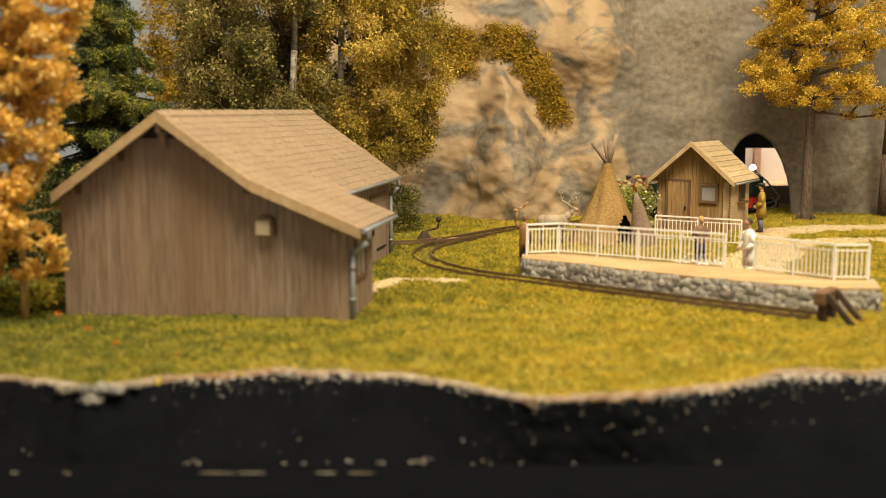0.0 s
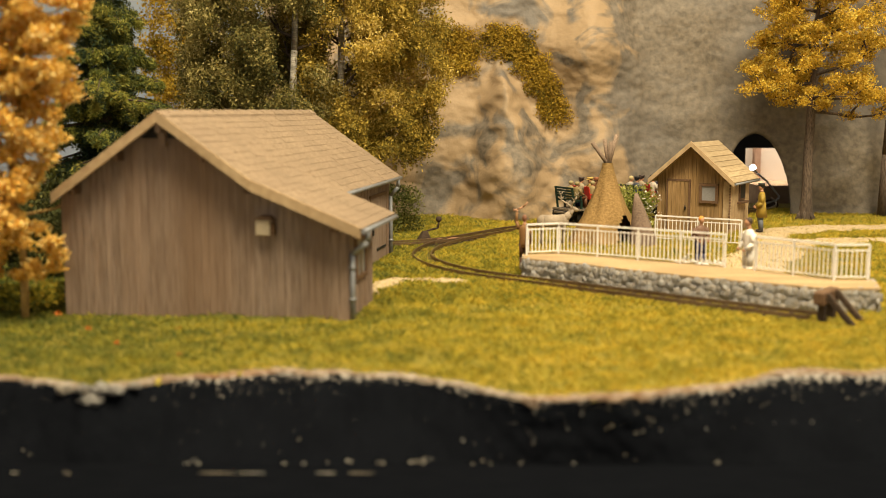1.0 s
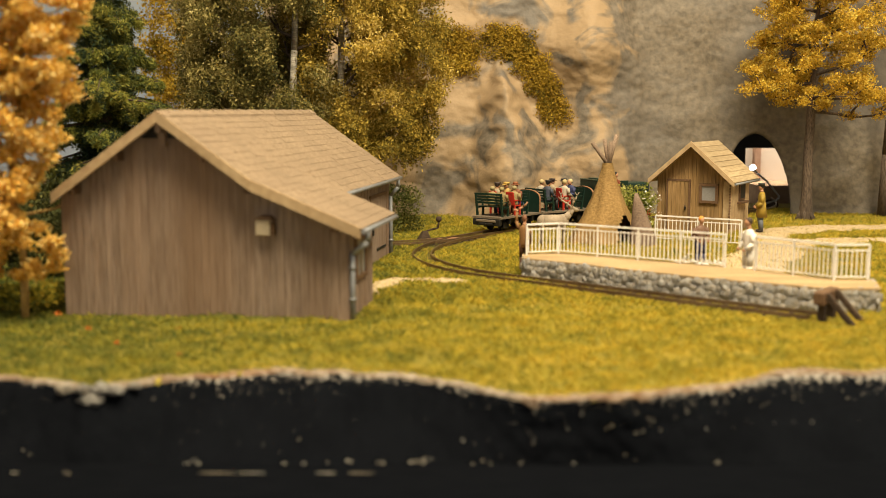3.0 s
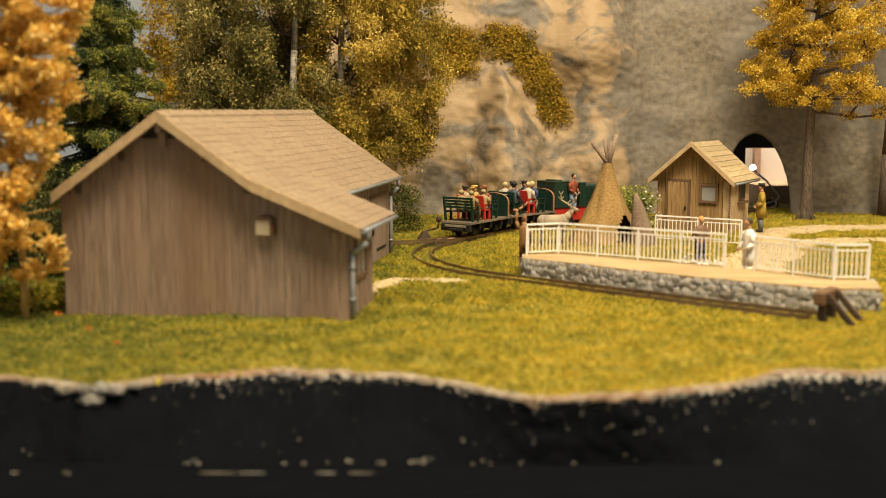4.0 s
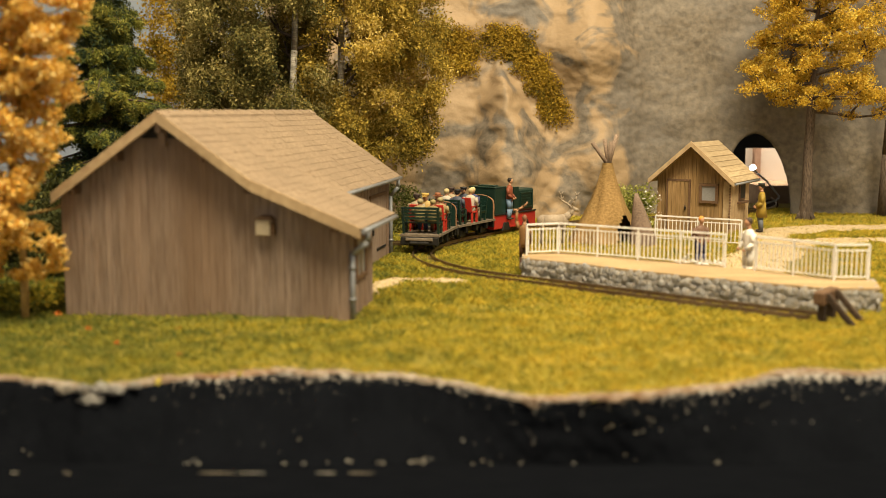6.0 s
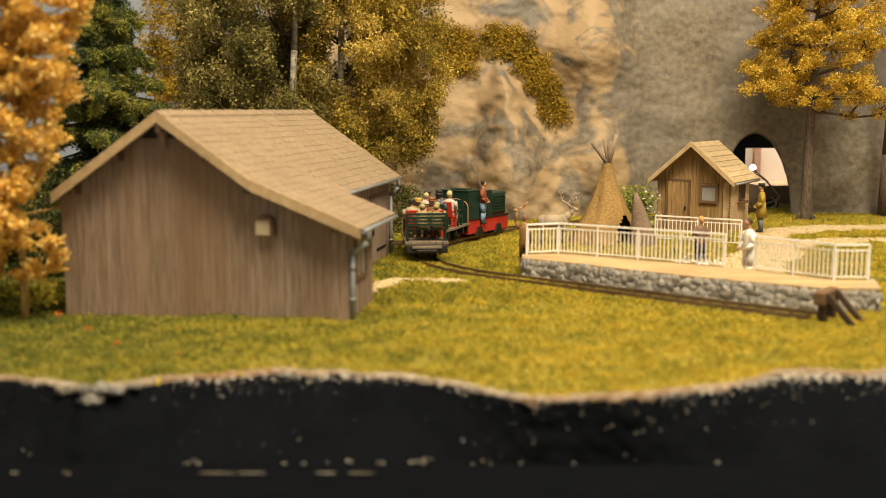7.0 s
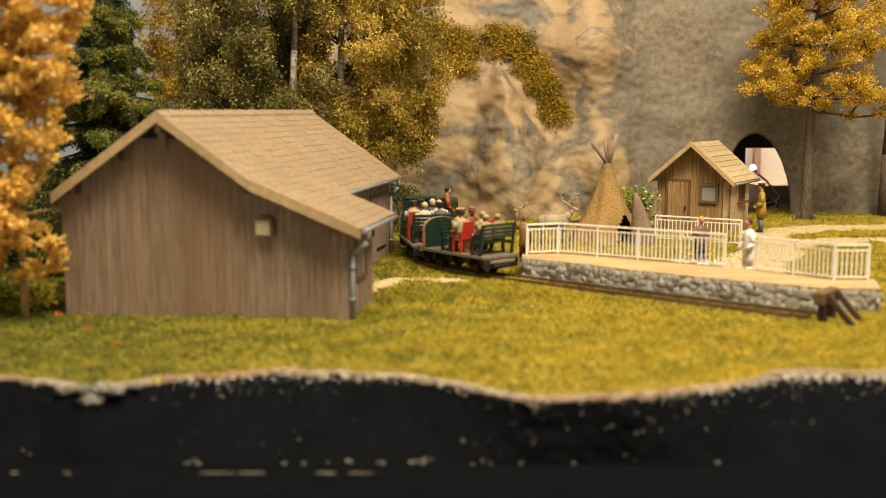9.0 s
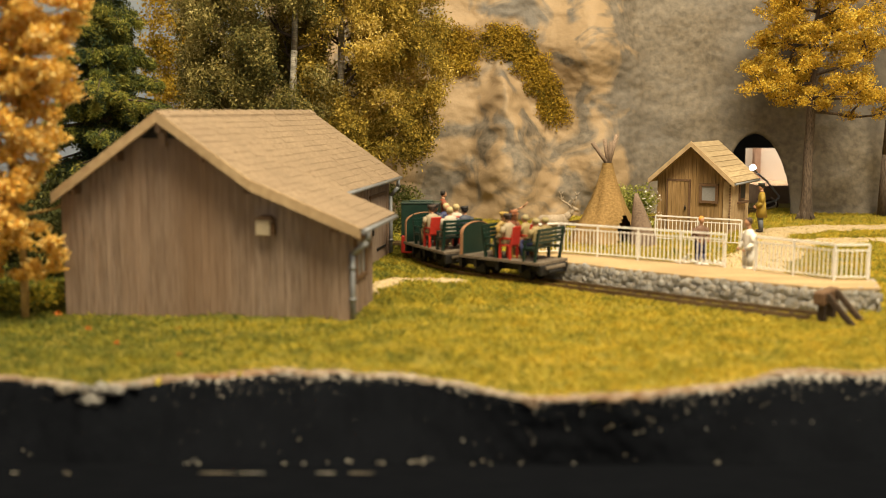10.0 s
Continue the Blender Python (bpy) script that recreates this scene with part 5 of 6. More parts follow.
# ---- the park train ----
def bench_meshes(mat, width):
    """The frame of a slatted bench, and its slats with their places."""
    bm = bmesh.new()
    h = width / 2
    for x in (-h + 0.06, h - 0.06):
        hexa(bm, [(x - 0.04, -0.05, 0), (x + 0.04, -0.05, 0), (x - 0.04, 0.03, 0), (x + 0.04, 0.03, 0), (x - 0.04, -0.19, 1.1), (x + 0.04, -0.19, 1.1), (x - 0.04, -0.13, 1.1), (x + 0.04, -0.13, 1.1)])
        box(bm, x - 0.04, 0.34, 0, x + 0.04, 0.42, 0.42)
        box(bm, x - 0.03, 0.0, 0.36, x + 0.03, 0.4, 0.42)
        box(bm, x - 0.03, -0.08, 0.66, x + 0.03, 0.38, 0.70)
        box(bm, x - 0.03, 0.32, 0.42, x + 0.03, 0.38, 0.68)
    frame_me = mesh_of("bench", bm, mat)
    bm = bmesh.new()
    box(bm, -h, -0.02, 0, h, 0.02, 0.10)
    back = mesh_of("slat", bm, mat)
    bm = bmesh.new()
    box(bm, -h, 0, 0, h, 0.11, 0.04)
    seat = mesh_of("slat", bm, mat)
    spots = [(back, -0.06 - 0.025 * i, 0.60 + 0.14 * i) for i in range(4)] + [(seat, 0.03 + 0.13 * i, 0.425) for i in range(3)]
    return frame_me, spots


def add_bench(parent, kind, m):
    ob = piece("bench", kind[0], parent, m)
    for me, y, z in kind[1]:
        piece("slat", me, ob, cm(0, y, z))


def chair_meshes(mat):
    """The seat of a chair, and its backrest, legs and arms with their places."""
    bm = bmesh.new()
    box(bm, -0.22, -0.2, 0.40, 0.22, 0.22, 0.46, bevel=0.015)
    seat = mesh_of("chair", bm, mat)
    bm = bmesh.new()
    hexa(bm, [(-0.22, -0.24, 0.44), (0.22, -0.24, 0.44), (-0.22, -0.18, 0.44), (0.22, -0.18, 0.44), (-0.2, -0.34, 1.05), (0.2, -0.34, 1.05), (-0.2, -0.29, 1.05), (0.2, -0.29, 1.05)], bevel=0.015)
    back = mesh_of("backrest", bm, mat)
    bm = bmesh.new()
    box(bm, -0.035, -0.035, 0, 0.035, 0.035, 0.41)
    leg = mesh_of("leg", bm, mat)
    bm = bmesh.new()
    hexa(bm, [(-0.03, 0.14, 0.45), (0.03, 0.14, 0.45), (-0.03, 0.2, 0.45), (0.03, 0.2, 0.45), (-0.03, 0.14, 0.65), (0.03, 0.14, 0.65), (-0.03, 0.2, 0.65), (0.03, 0.2, 0.65)])
    hexa(bm, [(-0.03, -0.27, 0.64), (0.03, -0.27, 0.64), (-0.03, 0.21, 0.64), (0.03, 0.21, 0.64), (-0.03, -0.27, 0.69), (0.03, -0.27, 0.69), (-0.03, 0.21, 0.69), (0.03, 0.21, 0.69)])
    arm = mesh_of("armrest", bm, mat)
    spots = [("backrest", back, 0, 0)] + [("leg", leg, x, y) for x in (-0.19, 0.19) for y in (-0.18, 0.18)] + [("armrest", arm, x, 0) for x in (-0.19, 0.19)]
    return seat, spots


def add_chair(parent, kind, m):
    ob = piece("chair", kind[0], parent, m)
    ob["label"] = "bright red chair"
    for name, me, x, y in kind[1]:
        piece(name, me, ob, cm(x, y))


TONES = {}


def tone(c):
    if c not in TONES:
        TONES[c] = plain("figure_paint", c, 0.55)
    return TONES[c]


SKIN = (0.42, 0.225, 0.13)


def loft(bm, rings, n=12, mi=0):
    """A closed body through elliptical rings (x, y, z, rx, ry)."""
    rows = [[bm.verts.new((x + rx * math.cos(2 * math.pi * i / n), y + ry * math.sin(2 * math.pi * i / n), z)) for i in range(n)] for x, y, z, rx, ry in rings]
    for lo, hi in zip(rows, rows[1:]):
        for i in range(n):
            f = bm.faces.new((lo[i], lo[(i + 1) % n], hi[(i + 1) % n], hi[i]))
            f.material_index, f.smooth = mi, True
    for f in (bm.faces.new(rows[0][::-1]), bm.faces.new(rows[-1])):
        f.material_index = mi


def arm_or_leg(bm, pts, radii, mi):
    for p, q, r0, r1 in zip(pts, pts[1:], radii, radii[1:]):
        tube(bm, p, q, r0, r1, 8, mi)
    for p, r in list(zip(pts, radii))[1:-1]:
        ball(bm, p, r * 0.97, sub=2, mi=mi)


def head(bm, x, y, z, lean, hat, skin, hair):
    ball(bm, (x, y + 0.02 + lean, z), 0.098, 0.112, 0.14, 2, skin)
    ball(bm, (x, y - 0.015 + lean, z + 0.045), 0.114, 0.122, 0.12, 2, hair)
    if hat == 1:
        tube(bm, (x, y + lean, z + 0.055), (x, y + lean, z + 0.075), 0.19, 0.18, 14, hair)
        tube(bm, (x, y + lean, z + 0.07), (x, y + lean, z + 0.18), 0.125, 0.10, 12, hair)
    if hat == 2:
        tube(bm, (x, y + lean, z + 0.05), (x, y + lean, z + 0.15), 0.13, 0.145, 12, hair)
        hexa(bm, [(x - 0.1, y + 0.05, z + 0.05), (x + 0.1, y + 0.05, z + 0.05), (x - 0.07, y + 0.22, z + 0.03), (x + 0.07, y + 0.22, z + 0.03),
                  (x - 0.1, y + 0.05, z + 0.07), (x + 0.1, y + 0.05, z + 0.07), (x - 0.07, y + 0.22, z + 0.05), (x + 0.07, y + 0.22, z + 0.05)], hair)


def seated_mesh(top, legs, hair, hat=0, lean=0.0, torso=1.03):
    """A plain seated figurine facing +y, on a seat 0.46 above the deck."""
    bm = bmesh.new()
    mats = [tone(top), tone(legs), tone(hair), tone(SKIN)]
    loft(bm, [(0, 0.0, 0.44, 0.19, 0.17), (0, 0.0, 0.56, 0.21, 0.16), (0, 0.0 + lean * 0.4, 0.78, 0.19, 0.13), (0, 0.01 + lean * 0.7, 0.98, 0.245, 0.14), (0, 0.01 + lean * 0.8, 1.07, 0.21, 0.11), (0, 0.02 + lean, 1.13, 0.08, 0.07)], 12, 0)
    tube(bm, (0, 0.02 + lean, 1.1), (0, 0.03 + lean, 1.17), 0.065, 0.06, 8, 3)
    head(bm, 0, 0.05, 1.26, lean, hat, 3, 2)
    for s in (-1, 1):
        arm_or_leg(bm, [(0.10 * s, 0.02, 0.54), (0.12 * s, 0.42, 0.53), (0.12 * s, 0.44, 0.08)], [0.115, 0.095, 0.065], 1)
        ball(bm, (0.12 * s, 0.51, 0.05), 0.06, 0.12, 0.05, 1, 2)
        arm_or_leg(bm, [(0.235 * s, 0.02 + lean * 0.7, 1.02), (0.28 * s, 0.06, 0.76), (0.15 * s, 0.32, 0.66)], [0.082, 0.07, 0.05], 0)
        ball(bm, (0.14 * s, 0.35, 0.66), 0.05, 0.05, 0.05, 1, 3)
    for v in bm.verts:
        if v.co.z > 0.6:
            v.co.z = 0.6 + (v.co.z - 0.6) * torso
    return mesh_of("seated_figurine", bm, *mats)


def standing_mesh(top, legs, hair, hat=0, raised=False, height=2.0, coat=False, bare=False, shoes=(0.03, 0.02, 0.015)):
    """A plain standing figurine facing +y."""
    bm = bmesh.new()
    mats = [tone(top), tone(legs), tone(hair), tone(SKIN), tone(shoes)]
    k = height / 2.0
    sleeve = 3 if bare else 0
    for s in (-1, 1):
        arm_or_leg(bm, [(0.11 * s, 0, 0.98), (0.13 * s, 0.03, 0.5), (0.13 * s, -0.02, 0.06)], [0.14, 0.105, 0.075], 1)
        ball(bm, (0.13 * s, 0.05, 0.05), 0.07, 0.15, 0.06, 1, 4)
    loft(bm, [(0, 0, 0.84, 0.21, 0.15), (0, 0, 1.0, 0.225, 0.16), (0, 0, 1.18, 0.20, 0.14), (0, 0.01, 1.42, 0.26, 0.15), (0, 0, 1.55, 0.22, 0.12), (0, 0, 1.62, 0.09, 0.08)], 14, 0)
    if coat:
        loft(bm, [(0, -0.01, 0.6, 0.27, 0.22), (0, 0, 0.9, 0.26, 0.19), (0, 0, 1.2, 0.225, 0.165)], 14, 0)
    tube(bm, (0, 0.01, 1.58), (0, 0.02, 1.72), 0.075, 0.065, 8, 3)
    head(bm, 0, 0.03, 1.82, 0.0, hat, 3, 2)
    for s in (-1, 1):
        if raised and s == -1:
            arm_or_leg(bm, [(-0.25, 0, 1.5), (-0.40, 0.06, 1.74), (-0.38, 0.1, 2.05)], [0.09, 0.075, 0.055], sleeve)
            ball(bm, (-0.38, 0.1, 2.1), 0.06, 0.06, 0.07, 1, 3)
            bent(bm, [(-0.55, 0.06, 2.12), (-0.38, 0.1, 2.14), (-0.12, 0.12, 2.24), (0.08, 0.14, 2.4)], 0.035, 6, 3, 0.03)
        else:
            arm_or_leg(bm, [(0.25 * s, 0, 1.5), (0.33 * s, 0.02, 1.2), (0.2 * s, 0.22, 1.02)], [0.095, 0.08, 0.055], sleeve)
            ball(bm, (0.19 * s, 0.25, 1.0), 0.06, 0.06, 0.06, 1, 3)
    bmesh.ops.scale(bm, vec=(k, k, k), verts=bm.verts)
    return mesh_of("figurine", bm, *mats)


CAR_LEN, CAR_W, DECK_Z, AXLE = 3.1, 1.5, 0.72, 0.85
WHEEL_R = 0.19


def wheelset(parent, y):
    bm = bmesh.new()
    tube(bm, (-0.42, 0, 0), (0.42, 0, 0), 0.05, n=8)
    ws = part("wheelset", bm, M_BLACK, parent)
    ws.matrix_basis = cm(0, y, RAIL_TOP + WHEEL_R)
    for s in (-1, 1):
        bm = bmesh.new()
        tube(bm, (s * 0.30, 0, 0), (s * 0.38, 0, 0), WHEEL_R, n=16)
        tube(bm, (s * 0.27, 0, 0), (s * 0.30, 0, 0), WHEEL_R + 0.035, n=16)
        for k in range(4):
            a = k * math.pi / 2
            box(bm, s * 0.385 - 0.01, 0.12 * math.cos(a) - 0.03, 0.12 * math.sin(a) - 0.03, s * 0.385 + 0.01, 0.12 * math.cos(a) + 0.03, 0.12 * math.sin(a) + 0.03)
        part("wheel", bm, M_BLACK, ws)
    return ws


def make_car(passengers, chairs, label):
    """An open park-railway car; +y is its loco end, the deck rests on a black frame."""
    car = thing("passenger_car", label, "railway car", group="park train cars")
    h, w = CAR_LEN / 2, CAR_W / 2
    for s in (-1, 1):
        bm = bmesh.new()
        box(bm, s * 0.42 - 0.06, -h + 0.05, 0.40, s * 0.42 + 0.06, h - 0.05, DECK_Z - 0.08)
        part("sole_bar", bm, M_BLACK, car)
        for y in (-AXLE, AXLE):
            bm = bmesh.new()
            box(bm, s * 0.50 - 0.04, y - 0.2, 0.2, s * 0.50 + 0.04, y + 0.2, 0.5, bevel=0.03)
            part("axle_guard", bm, M_BLACK, car)
    for y in (-h + 0.02, -AXLE, 0, AXLE, h - 0.12):
        bm = bmesh.new()
        box(bm, -w + 0.06, y, 0.38, w - 0.06, y + 0.12, DECK_Z - 0.09)
        part("cross_beam", bm, M_BLACK, car)
    bm = bmesh.new()
    box(bm, -w + 0.04, -h - 0.03, 0.34, w - 0.04, -h + 0.08, DECK_Z - 0.1, bevel=0.02)
    part("end_beam", bm, M_BLACK, car)
    bm = bmesh.new()
    box(bm, -0.5, -h - 0.09, 0.5, 0.5, -h - 0.03, 0.6, bevel=0.015)
    part("footboard", bm, M_PLANKGREY, car)
    for s in (-1, 1):
        bm = bmesh.new()
        box(bm, -0.36, s * h - 0.1, 0.36, 0.36, s * h + 0.1, 0.47, bevel=0.03)
        tube(bm, (0, s * h, 0.42), (0, s * (h + 0.13), 0.42), 0.045, n=6)
        part("coupling", bm, M_BLACK, car)
    n = 7
    for i in range(n):
        x0 = -w + CAR_W * i / n
        bm = bmesh.new()
        box(bm, x0 + 0.008, -h, DECK_Z - 0.08, x0 + CAR_W / n - 0.008, h, DECK_Z)
        part("deck_plank", bm, M_PLANKGREY, car)
    # rounded end wall towards the loco
    bm = bmesh.new()
    prof = [(-w + 0.04, 0)] + [(-(w - 0.04) * math.cos(a), 0.60 + 0.38 * math.sin(a) ** 0.8) for a in np.linspace(0.0, math.pi, 15)] + [(w - 0.04, 0)]
    ring = [[bm.verts.new((x, h - 0.16 + d, DECK_Z + z)) for x, z in prof] for d in (0, 0.08)]
    bm.faces.new(ring[0]), bm.faces.new(ring[1][::-1])
    for i in range(len(prof)):
        j = (i + 1) % len(prof)
        bm.faces.new((ring[0][i], ring[1][i], ring[1][j], ring[0][j]))
    wall = part("end_wall", bm, M_GREEN, car, "dark green rounded end wall")
    bm = bmesh.new()
    loops = [[bm.verts.new((x * g, h - 0.12 + d, DECK_Z + z * g2)) for x, z in prof] for g, g2, d in ((0.985, 0.99, -0.05), (1.018, 1.012, -0.05), (1.018, 1.012, 0.05), (0.985, 0.99, 0.05))]
    for la, lb in zip(loops, loops[1:] + loops[:1]):
        for i in range(len(prof) - 1):
            bm.faces.new((la[i], la[i + 1], lb[i + 1], lb[i]))
    part("rim", bm, M_RIM, wall)
    green, short = bench_meshes(M_GREEN, 1.42), bench_meshes(M_GREEN, 0.78)
    red = chair_meshes(M_CHAIRRED)
    for y, turn, me, x in chairs["bench"]:
        add_bench(car, green if me == "long" else short, cm(x, y, DECK_Z, 0, 0, turn) @ Matrix.Diagonal((1, 1, 0.88, 1)))
    for y, turn, x in chairs["chair"]:
        add_chair(car, red, cm(x, y, DECK_Z, 0, 0, turn) @ Matrix.Diagonal((1, 1, 0.95, 1)))
    for x, y, turn, me in passengers:
        piece("seated_figurine", me, car, cm(x, y, DECK_Z, 0, 0, turn) @ Matrix.Diagonal((1, 1, 0.95, 1)))
    sets = [wheelset(car, -AXLE), wheelset(car, AXLE)]
    return car, sets


LOCO_LEN, LOCO_W = 3.15, 1.35


def make_loco():
    """Small diesel locomotive; its -y end is coupled to the cars, the bonnet is at +y."""
    loco = thing("locomotive", "small green and red narrow-gauge diesel locomotive", "locomotive")
    h, w = LOCO_LEN / 2, LOCO_W / 2
    bm = bmesh.new()
    box(bm, -w, -h, 0.24, w, h, 0.86, bevel=0.03)
    frame_ = part("frame", bm, M_RED, loco, "red painted frame")
    for s in (-1, 1):
        for y in (-0.75, 0.75):
            bm = bmesh.new()
            hexa(bm, [(s * w - 0.05, y - 0.3, 0.16), (s * w + 0.05, y - 0.3, 0.16), (s * w - 0.05, y + 0.3, 0.16), (s * w + 0.05, y + 0.3, 0.16),
                      (s * w - 0.05, y - 0.16, 0.5), (s * w + 0.05, y - 0.16, 0.5), (s * w - 0.05, y + 0.16, 0.5), (s * w + 0.05, y + 0.16, 0.5)], bevel=0.015)
            part("axle_box", bm, M_BLACK, frame_)
        bm = bmesh.new()
        box(bm, -0.3, s * h - 0.06, 0.3, 0.3, s * h + 0.1, 0.56, bevel=0.03)
        part("buffer", bm, M_BLACK, frame_)
        bm = bmesh.new()
        box(bm, s * w - 0.03, -h + 0.02, 0.82, s * w + 0.05, h - 0.02, 0.88, bevel=0.01)
        part("running_board", bm, M_BLACK, frame_)
    bm = bmesh.new()
    box(bm, -w + 0.06, 0.25, 0.86, w - 0.06, h - 0.05, 1.82, bevel=0.07)
    bonnet = part("bonnet", bm, M_GREEN, loco, "dark green engine bonnet")
    for s in (-1, 1):
        bm = bmesh.new()
        x = s * (w - 0.05)
        for y0, y1, z0, z1 in ((0.42, h - 0.22, 1.0, 1.05), (0.42, h - 0.22, 1.62, 1.67), (0.42, 0.47, 1.05, 1.62), (h - 0.27, h - 0.22, 1.05, 1.62)):
            box(bm, x - 0.03, y0, z0, x + 0.03, y1, z1, bevel=0.008)
        part("panel_frame", bm, M_GREEN, bonnet)
        for k in range(4):
            bm = bmesh.new()
            box(bm, x - 0.025, 0.54, 1.12 + 0.12 * k, x + 0.02, h - 0.34, 1.17 + 0.12 * k)
            part("louvre", bm, M_GREEN, bonnet)
    bm = bmesh.new()
    box(bm, -w + 0.2, h - 0.06, 1.0, w - 0.2, h - 0.03, 1.62)
    part("radiator_grille", bm, M_BLACK, bonnet)
    # the cab: a closed rear part, a doorway on each side, and the front posts
    bm = bmesh.new()
    box(bm, -w, -h + 0.03, 0.86, w, -h + 0.12, 1.96, bevel=0.02)
    for s in (-1, 1):
        x0, x1 = (w - 0.09, w) if s > 0 else (-w, -w + 0.09)
        box(bm, x0, -h + 0.1, 0.86, x1, -0.75, 1.96, bevel=0.015)
        box(bm, x0, -0.14, 0.86, x1, 0.24, 1.94, bevel=0.015)
    box(bm, -w + 0.05, 0.1, 0.86, w - 0.05, 0.2, 1.88)
    cab = part("cab", bm, M_GREEN, loco, "open dark green cab")
    bm = bmesh.new()
    box(bm, -w - 0.02, -h + 0.01, 1.95, w + 0.02, -0.72, 2.01, bevel=0.02)
    part("cab_roof", bm, M_GREEN, cab)
    bm = bmesh.new()
    box(bm, -w + 0.25, -h + 0.3, 2.0, w - 0.25, -0.9, 2.06, bevel=0.03)
    part("roof_hatch", bm, M_GREEN, cab)
    bm = bmesh.new()
    box(bm, -w + 0.1, -0.75, 0.86, w - 0.25, -0.14, 0.92)
    part("cab_floor", bm, M_BLACK, cab)
    me = standing_mesh((0.22, 0.06, 0.03), (0.16, 0.24, 0.36), (0.02, 0.015, 0.012), height=1.78)
    piece("driver_figurine", me, loco, cm(0.72, -0.55, 0.6, 0, 0, -70))
    sets = [wheelset(loco, -0.75), wheelset(loco, 0.75)]
    return loco, sets


TAN, CREAM, BLUE, WHITE_, RED_, BROWN, BLACK_ = (0.42, 0.28, 0.12), (0.50, 0.40, 0.22), (0.04, 0.05, 0.13), (0.46, 0.41, 0.34), (0.26, 0.055, 0.03), (0.14, 0.06, 0.03), (0.02, 0.018, 0.018)
P1 = seated_mesh((0.24, 0.18, 0.08), BROWN, (0.27, 0.22, 0.10), 0, torso=0.86)
P2 = seated_mesh((0.30, 0.23, 0.11), BLUE, (0.30, 0.25, 0.13), 0, torso=0.88)
P3 = seated_mesh((0.20, 0.075, 0.04), BROWN, (0.24, 0.09, 0.04), 1)
P4 = seated_mesh((0.50, 0.34, 0.12), TAN, (0.45, 0.30, 0.08), 2)
P5 = seated_mesh((0.06, 0.07, 0.10), BLACK_, BLACK_, 2)
P6 = seated_mesh(WHITE_, (0.2, 0.14, 0.1), (0.44, 0.35, 0.18))
P7 = seated_mesh(BLUE, (0.1, 0.1, 0.12), (0.50, 0.41, 0.22))
P8 = seated_mesh((0.33, 0.27, 0.18), (0.22, 0.15, 0.08), (0.05, 0.035, 0.03), 2)
CAR_TAIL, SETS_A = make_car([(0.36, -1.0, 0, P1), (-0.12, -1.0, 0, P2), (0.28, 0.22, 180, P3), (-0.2, 0.22, 180, P4), (-0.45, -0.2, 0, P8), (0.45, -0.2, 0, P2)],
                            {"bench": [(-1.3, 0, "long", 0), (0.5, 180, "long", 0)], "chair": [(-0.2, 0, -0.45), (-0.2, 0, 0.45)]},
                            "open park-railway car with green benches and seated figurines")
CAR_MID, SETS_B = make_car([(0.32, -0.95, 0, P5), (-0.2, -0.9, 0, P6), (0.3, 0.42, 180, P7), (-0.12, 0.42, 180, P5), (-0.45, -0.1, 0, P8), (0.45, -0.1, 0, P6)],
                           {"bench": [(-1.25, 0, "long", 0), (0.75, 180, "long", 0)], "chair": [(-0.1, 0, -0.45), (-0.1, 0, 0.45)]},
                           "open park-railway car with green benches, next to the locomotive")
LOCO, SETS_C = make_loco()


# ---- figurines and the deer ----
def figure(name, label, me, x, y, z, turn):
    ob = new(name, me)
    ob.matrix_basis = cm(x, y, z, 0, 0, turn)
    if "raised arm" in label:
        ob.matrix_basis = ob.matrix_basis @ Matrix.Diagonal((0.8, 0.8, 1, 1))
    return tagged(ob, label, "figurine", "standing figurines")


figure("figurine", "small figurine in ochre coat and grey trousers by the hut", standing_mesh((0.30, 0.20, 0.03), (0.10, 0.11, 0.13), (0.03, 0.03, 0.025), 2, coat=True, height=2.12), 13.6, 44.4, 0, 80)
figure("figurine", "small figurine in white shirt and trousers on the platform", standing_mesh((0.75, 0.70, 0.64), (0.72, 0.68, 0.62), (0.06, 0.04, 0.03)), 9.25, 31.3, 0.0, 100)
figure("figurine", "brown figurine with raised arm holding a curved stick", standing_mesh((0.22, 0.115, 0.045), (0.10, 0.05, 0.03), (0.20, 0.09, 0.05), raised=True, height=1.86), 2.62, 33.4, 0.0, -25)
figure("figurine", "standing figurine with orange hair behind the railing", standing_mesh((0.16, 0.09, 0.06), (0.05, 0.05, 0.12), (0.70, 0.28, 0.05), height=1.7), 8.6, 34.6, 0.0, 200)


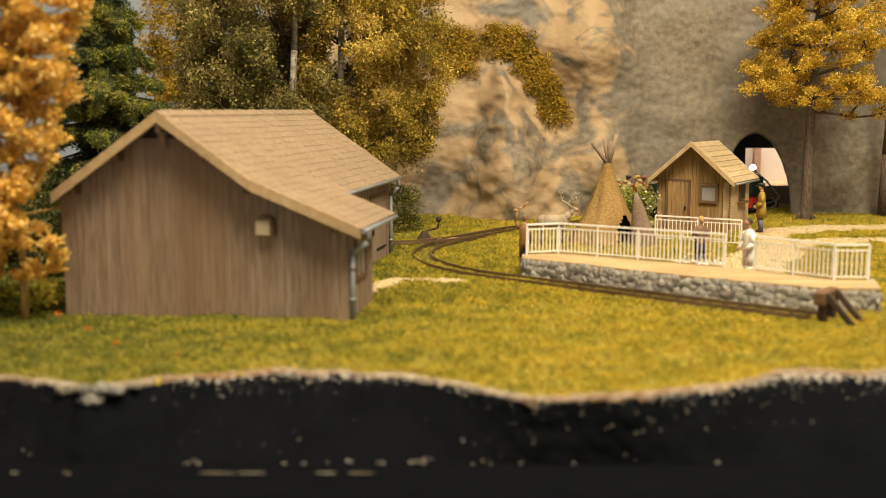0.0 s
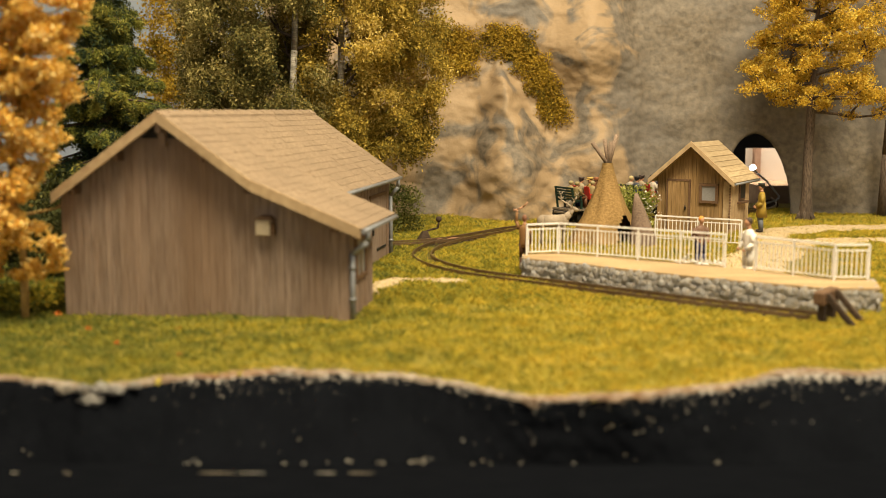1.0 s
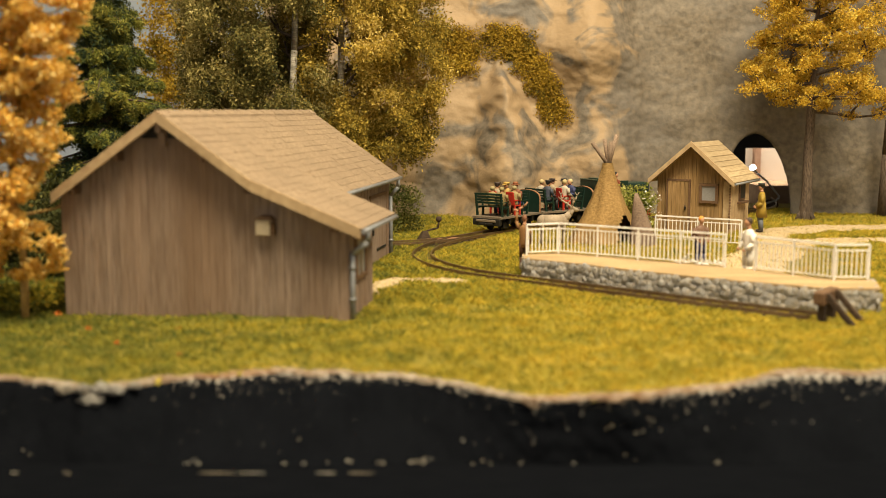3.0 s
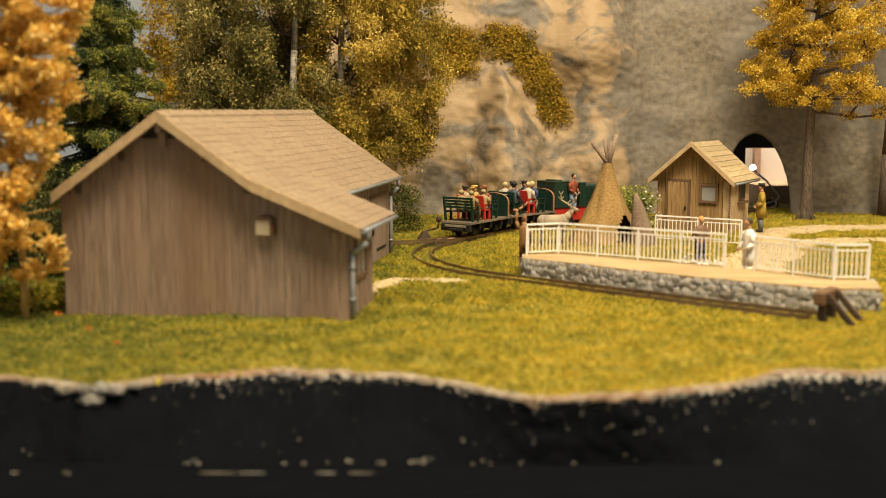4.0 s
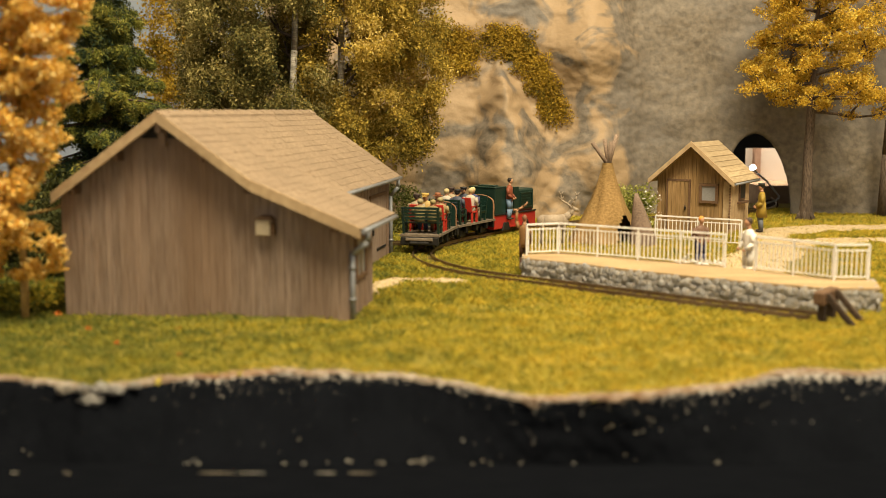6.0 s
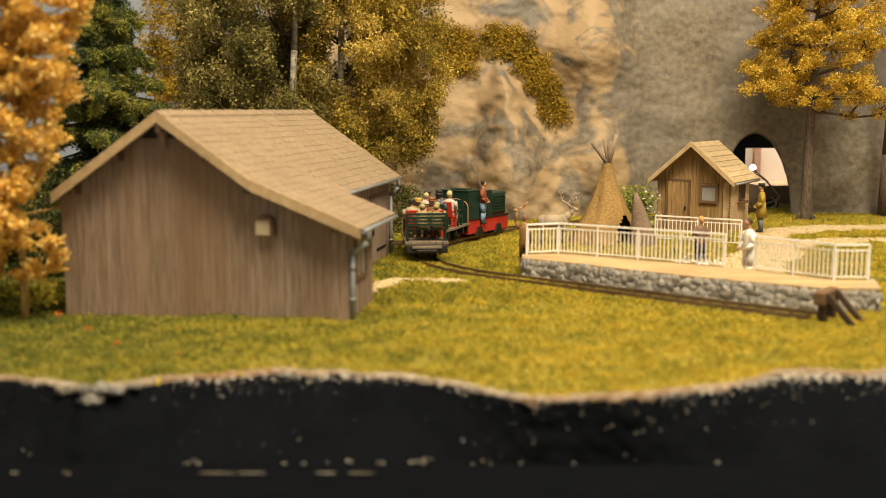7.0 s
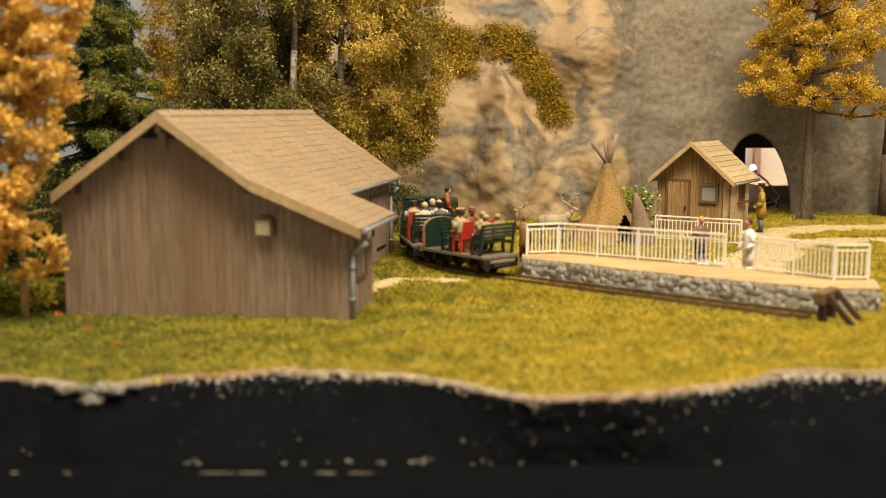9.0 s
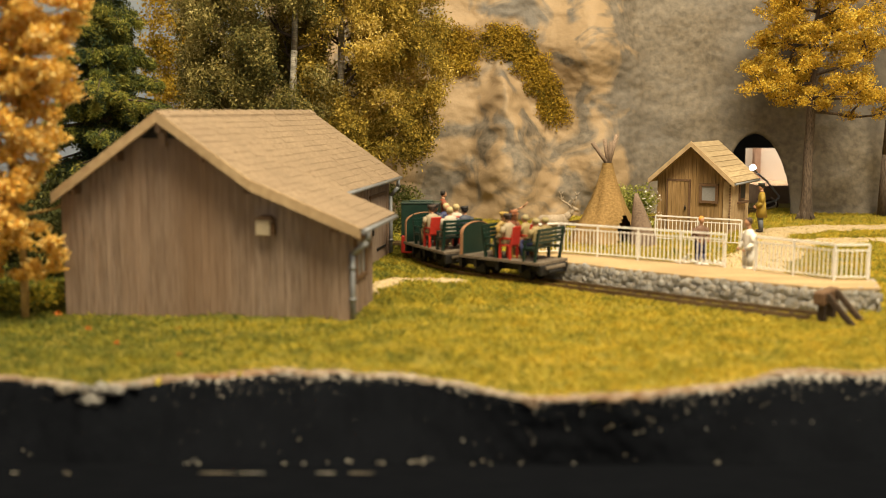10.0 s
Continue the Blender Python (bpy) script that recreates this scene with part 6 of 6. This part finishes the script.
def make_deer():
    deer = thing("deer", "pale grey-brown model deer with branching antlers", "deer", cm(4.35, 40.6, 0, 0, 0, 8) @ Matrix.Diagonal((0.85, 0.85, 1, 1)))
    fur = material("deer_fur", (0.27, 0.215, 0.16), (0.42, 0.345, 0.26), 500, 0.8, 0.3)
    bm = bmesh.new()
    tube(bm, (-0.55, 0, 0.88), (0.4, 0, 0.86), 0.25, 0.27, 12)
    ball(bm, (-0.55, 0, 0.88), 0.27, 0.24, 0.26, 2)
    ball(bm, (0.4, 0, 0.87), 0.3, 0.24, 0.28, 2)
    arm_or_leg(bm, [(0.5, 0, 0.95), (0.72, 0, 1.15), (0.86, 0, 1.32)], [0.2, 0.14, 0.1], 0)
    part("body", bm, fur, deer, smooth=True)
    bm = bmesh.new()
    tube(bm, (0.82, 0, 1.36), (1.14, 0, 1.28), 0.11, 0.06, 8)
    ball(bm, (0.84, 0, 1.36), 0.115, 0.1, 0.11, 2)
    for s in (-1, 1):
        ball(bm, (0.76, s * 0.13, 1.42), 0.04, 0.1, 0.05, 1)
    head_ob = part("head", bm, fur, deer, smooth=True)
    for s in (-1, 1):
        bm = bmesh.new()
        far = [(0.80, s * 0.05, 1.42), (0.72 - 0.06 * s, s * 0.2, 1.53), (0.62 - 0.24 * s, s * 0.28, 1.68), (0.68 - 0.3 * s, s * 0.3, 1.88)]
        arm_or_leg(bm, far, [0.045, 0.04, 0.035, 0.02], 0)
        for (x, y, z), dx in ((far[1], 0.14), (far[2], -0.13), (far[2], 0.13), (far[3], 0.1), (far[3], -0.1)):
            tube(bm, (x, y, z), (x + dx, y, z + 0.13), 0.03, 0.016, 5)
        part("antler", bm, fur, head_ob)
        for x in (-0.6, 0.42):
            bm = bmesh.new()
            arm_or_leg(bm, [(x, s * 0.13, 0.85), (x + 0.05, s * 0.13, 0.42), (x, s * 0.13, 0.0)], [0.11, 0.055, 0.04], 0)
            part("leg", bm, fur, deer)


make_deer()

# ---- lamp and cable in the tunnel ----
lamp = thing("tunnel_lamp", "small glowing white lamp with grey cable in the tunnel", "lamp", cm(17.2, 58.0, 0))
bm = bmesh.new()
ball(bm, (0, 0, 2.0), 0.17)
part("bulb", bm, plain("lamp_glow", (1.0, 0.97, 0.92), 0.4, glow=12.0), lamp)
bm = bmesh.new()
bent(bm, [(0, 0.1, 2.0), (0.1, -0.5, 1.72), (0.45, -1, 1.35), (0.8, -1, 0.95), (1.15, -1, 0.55), (1.2, -1, 0.42), (1.08, -1, 0.28), (0.5, -1, 0.1), (0, -1, 0.08)], 0.055)
part("cable", bm, plain("grey_cable", (0.62, 0.62, 0.62), 0.35), lamp)
# unseen area lamp added to brighten the white board behind the tunnel
unseen_lamp(20, 63, 13, 20.5, 66, 2.5, 6, 3, 0.5, (1.0, 0.88, 0.72))

# ---- the train's run ----
START, SPEED, SLOWING = 18.1, 2.75, 0.0465   # the tail's place along the track at the start, centimetres a second, and how it slows
GAP, LOCO_GAP = 0.28, 0.1


def tail_at(t):
    return START + SPEED * t - SLOWING * t * t


def run(s_mid, reach):
    a, b = on_track(s_mid + reach), on_track(s_mid - reach)
    m = (a + b) / 2
    # the car's +y axis points back along the line, towards the locomotive
    ang = math.degrees(math.atan2(b[1] - a[1], b[0] - a[0])) - 90
    return m[0], m[1], ang


def motions():
    units = ((CAR_TAIL, SETS_A, CAR_LEN / 2, AXLE), (CAR_MID, SETS_B, CAR_LEN * 1.5 + GAP, AXLE), (LOCO, SETS_C, CAR_LEN * 2 + LOCO_LEN / 2 + GAP + LOCO_GAP, 0.75))
    for ob, sets, back, reach in units:
        rows = []
        for i in range(41):
            t = i * 0.25
            x, y, ang = run(tail_at(t) - back, reach)
            rows.append((t, cm(x, y, 0, 0, 0, ang)))
        walk(ob, rows)
        for k, ws in enumerate(sets):
            y = -reach if k == 0 else reach
            walk(ws, [(i * 0.1, cm(0, y, RAIL_TOP + WHEEL_R) @ pose(0, 0, 0, math.degrees((tail_at(i * 0.1) - START) / WHEEL_R), 0, 0)) for i in range(101)])


motions()
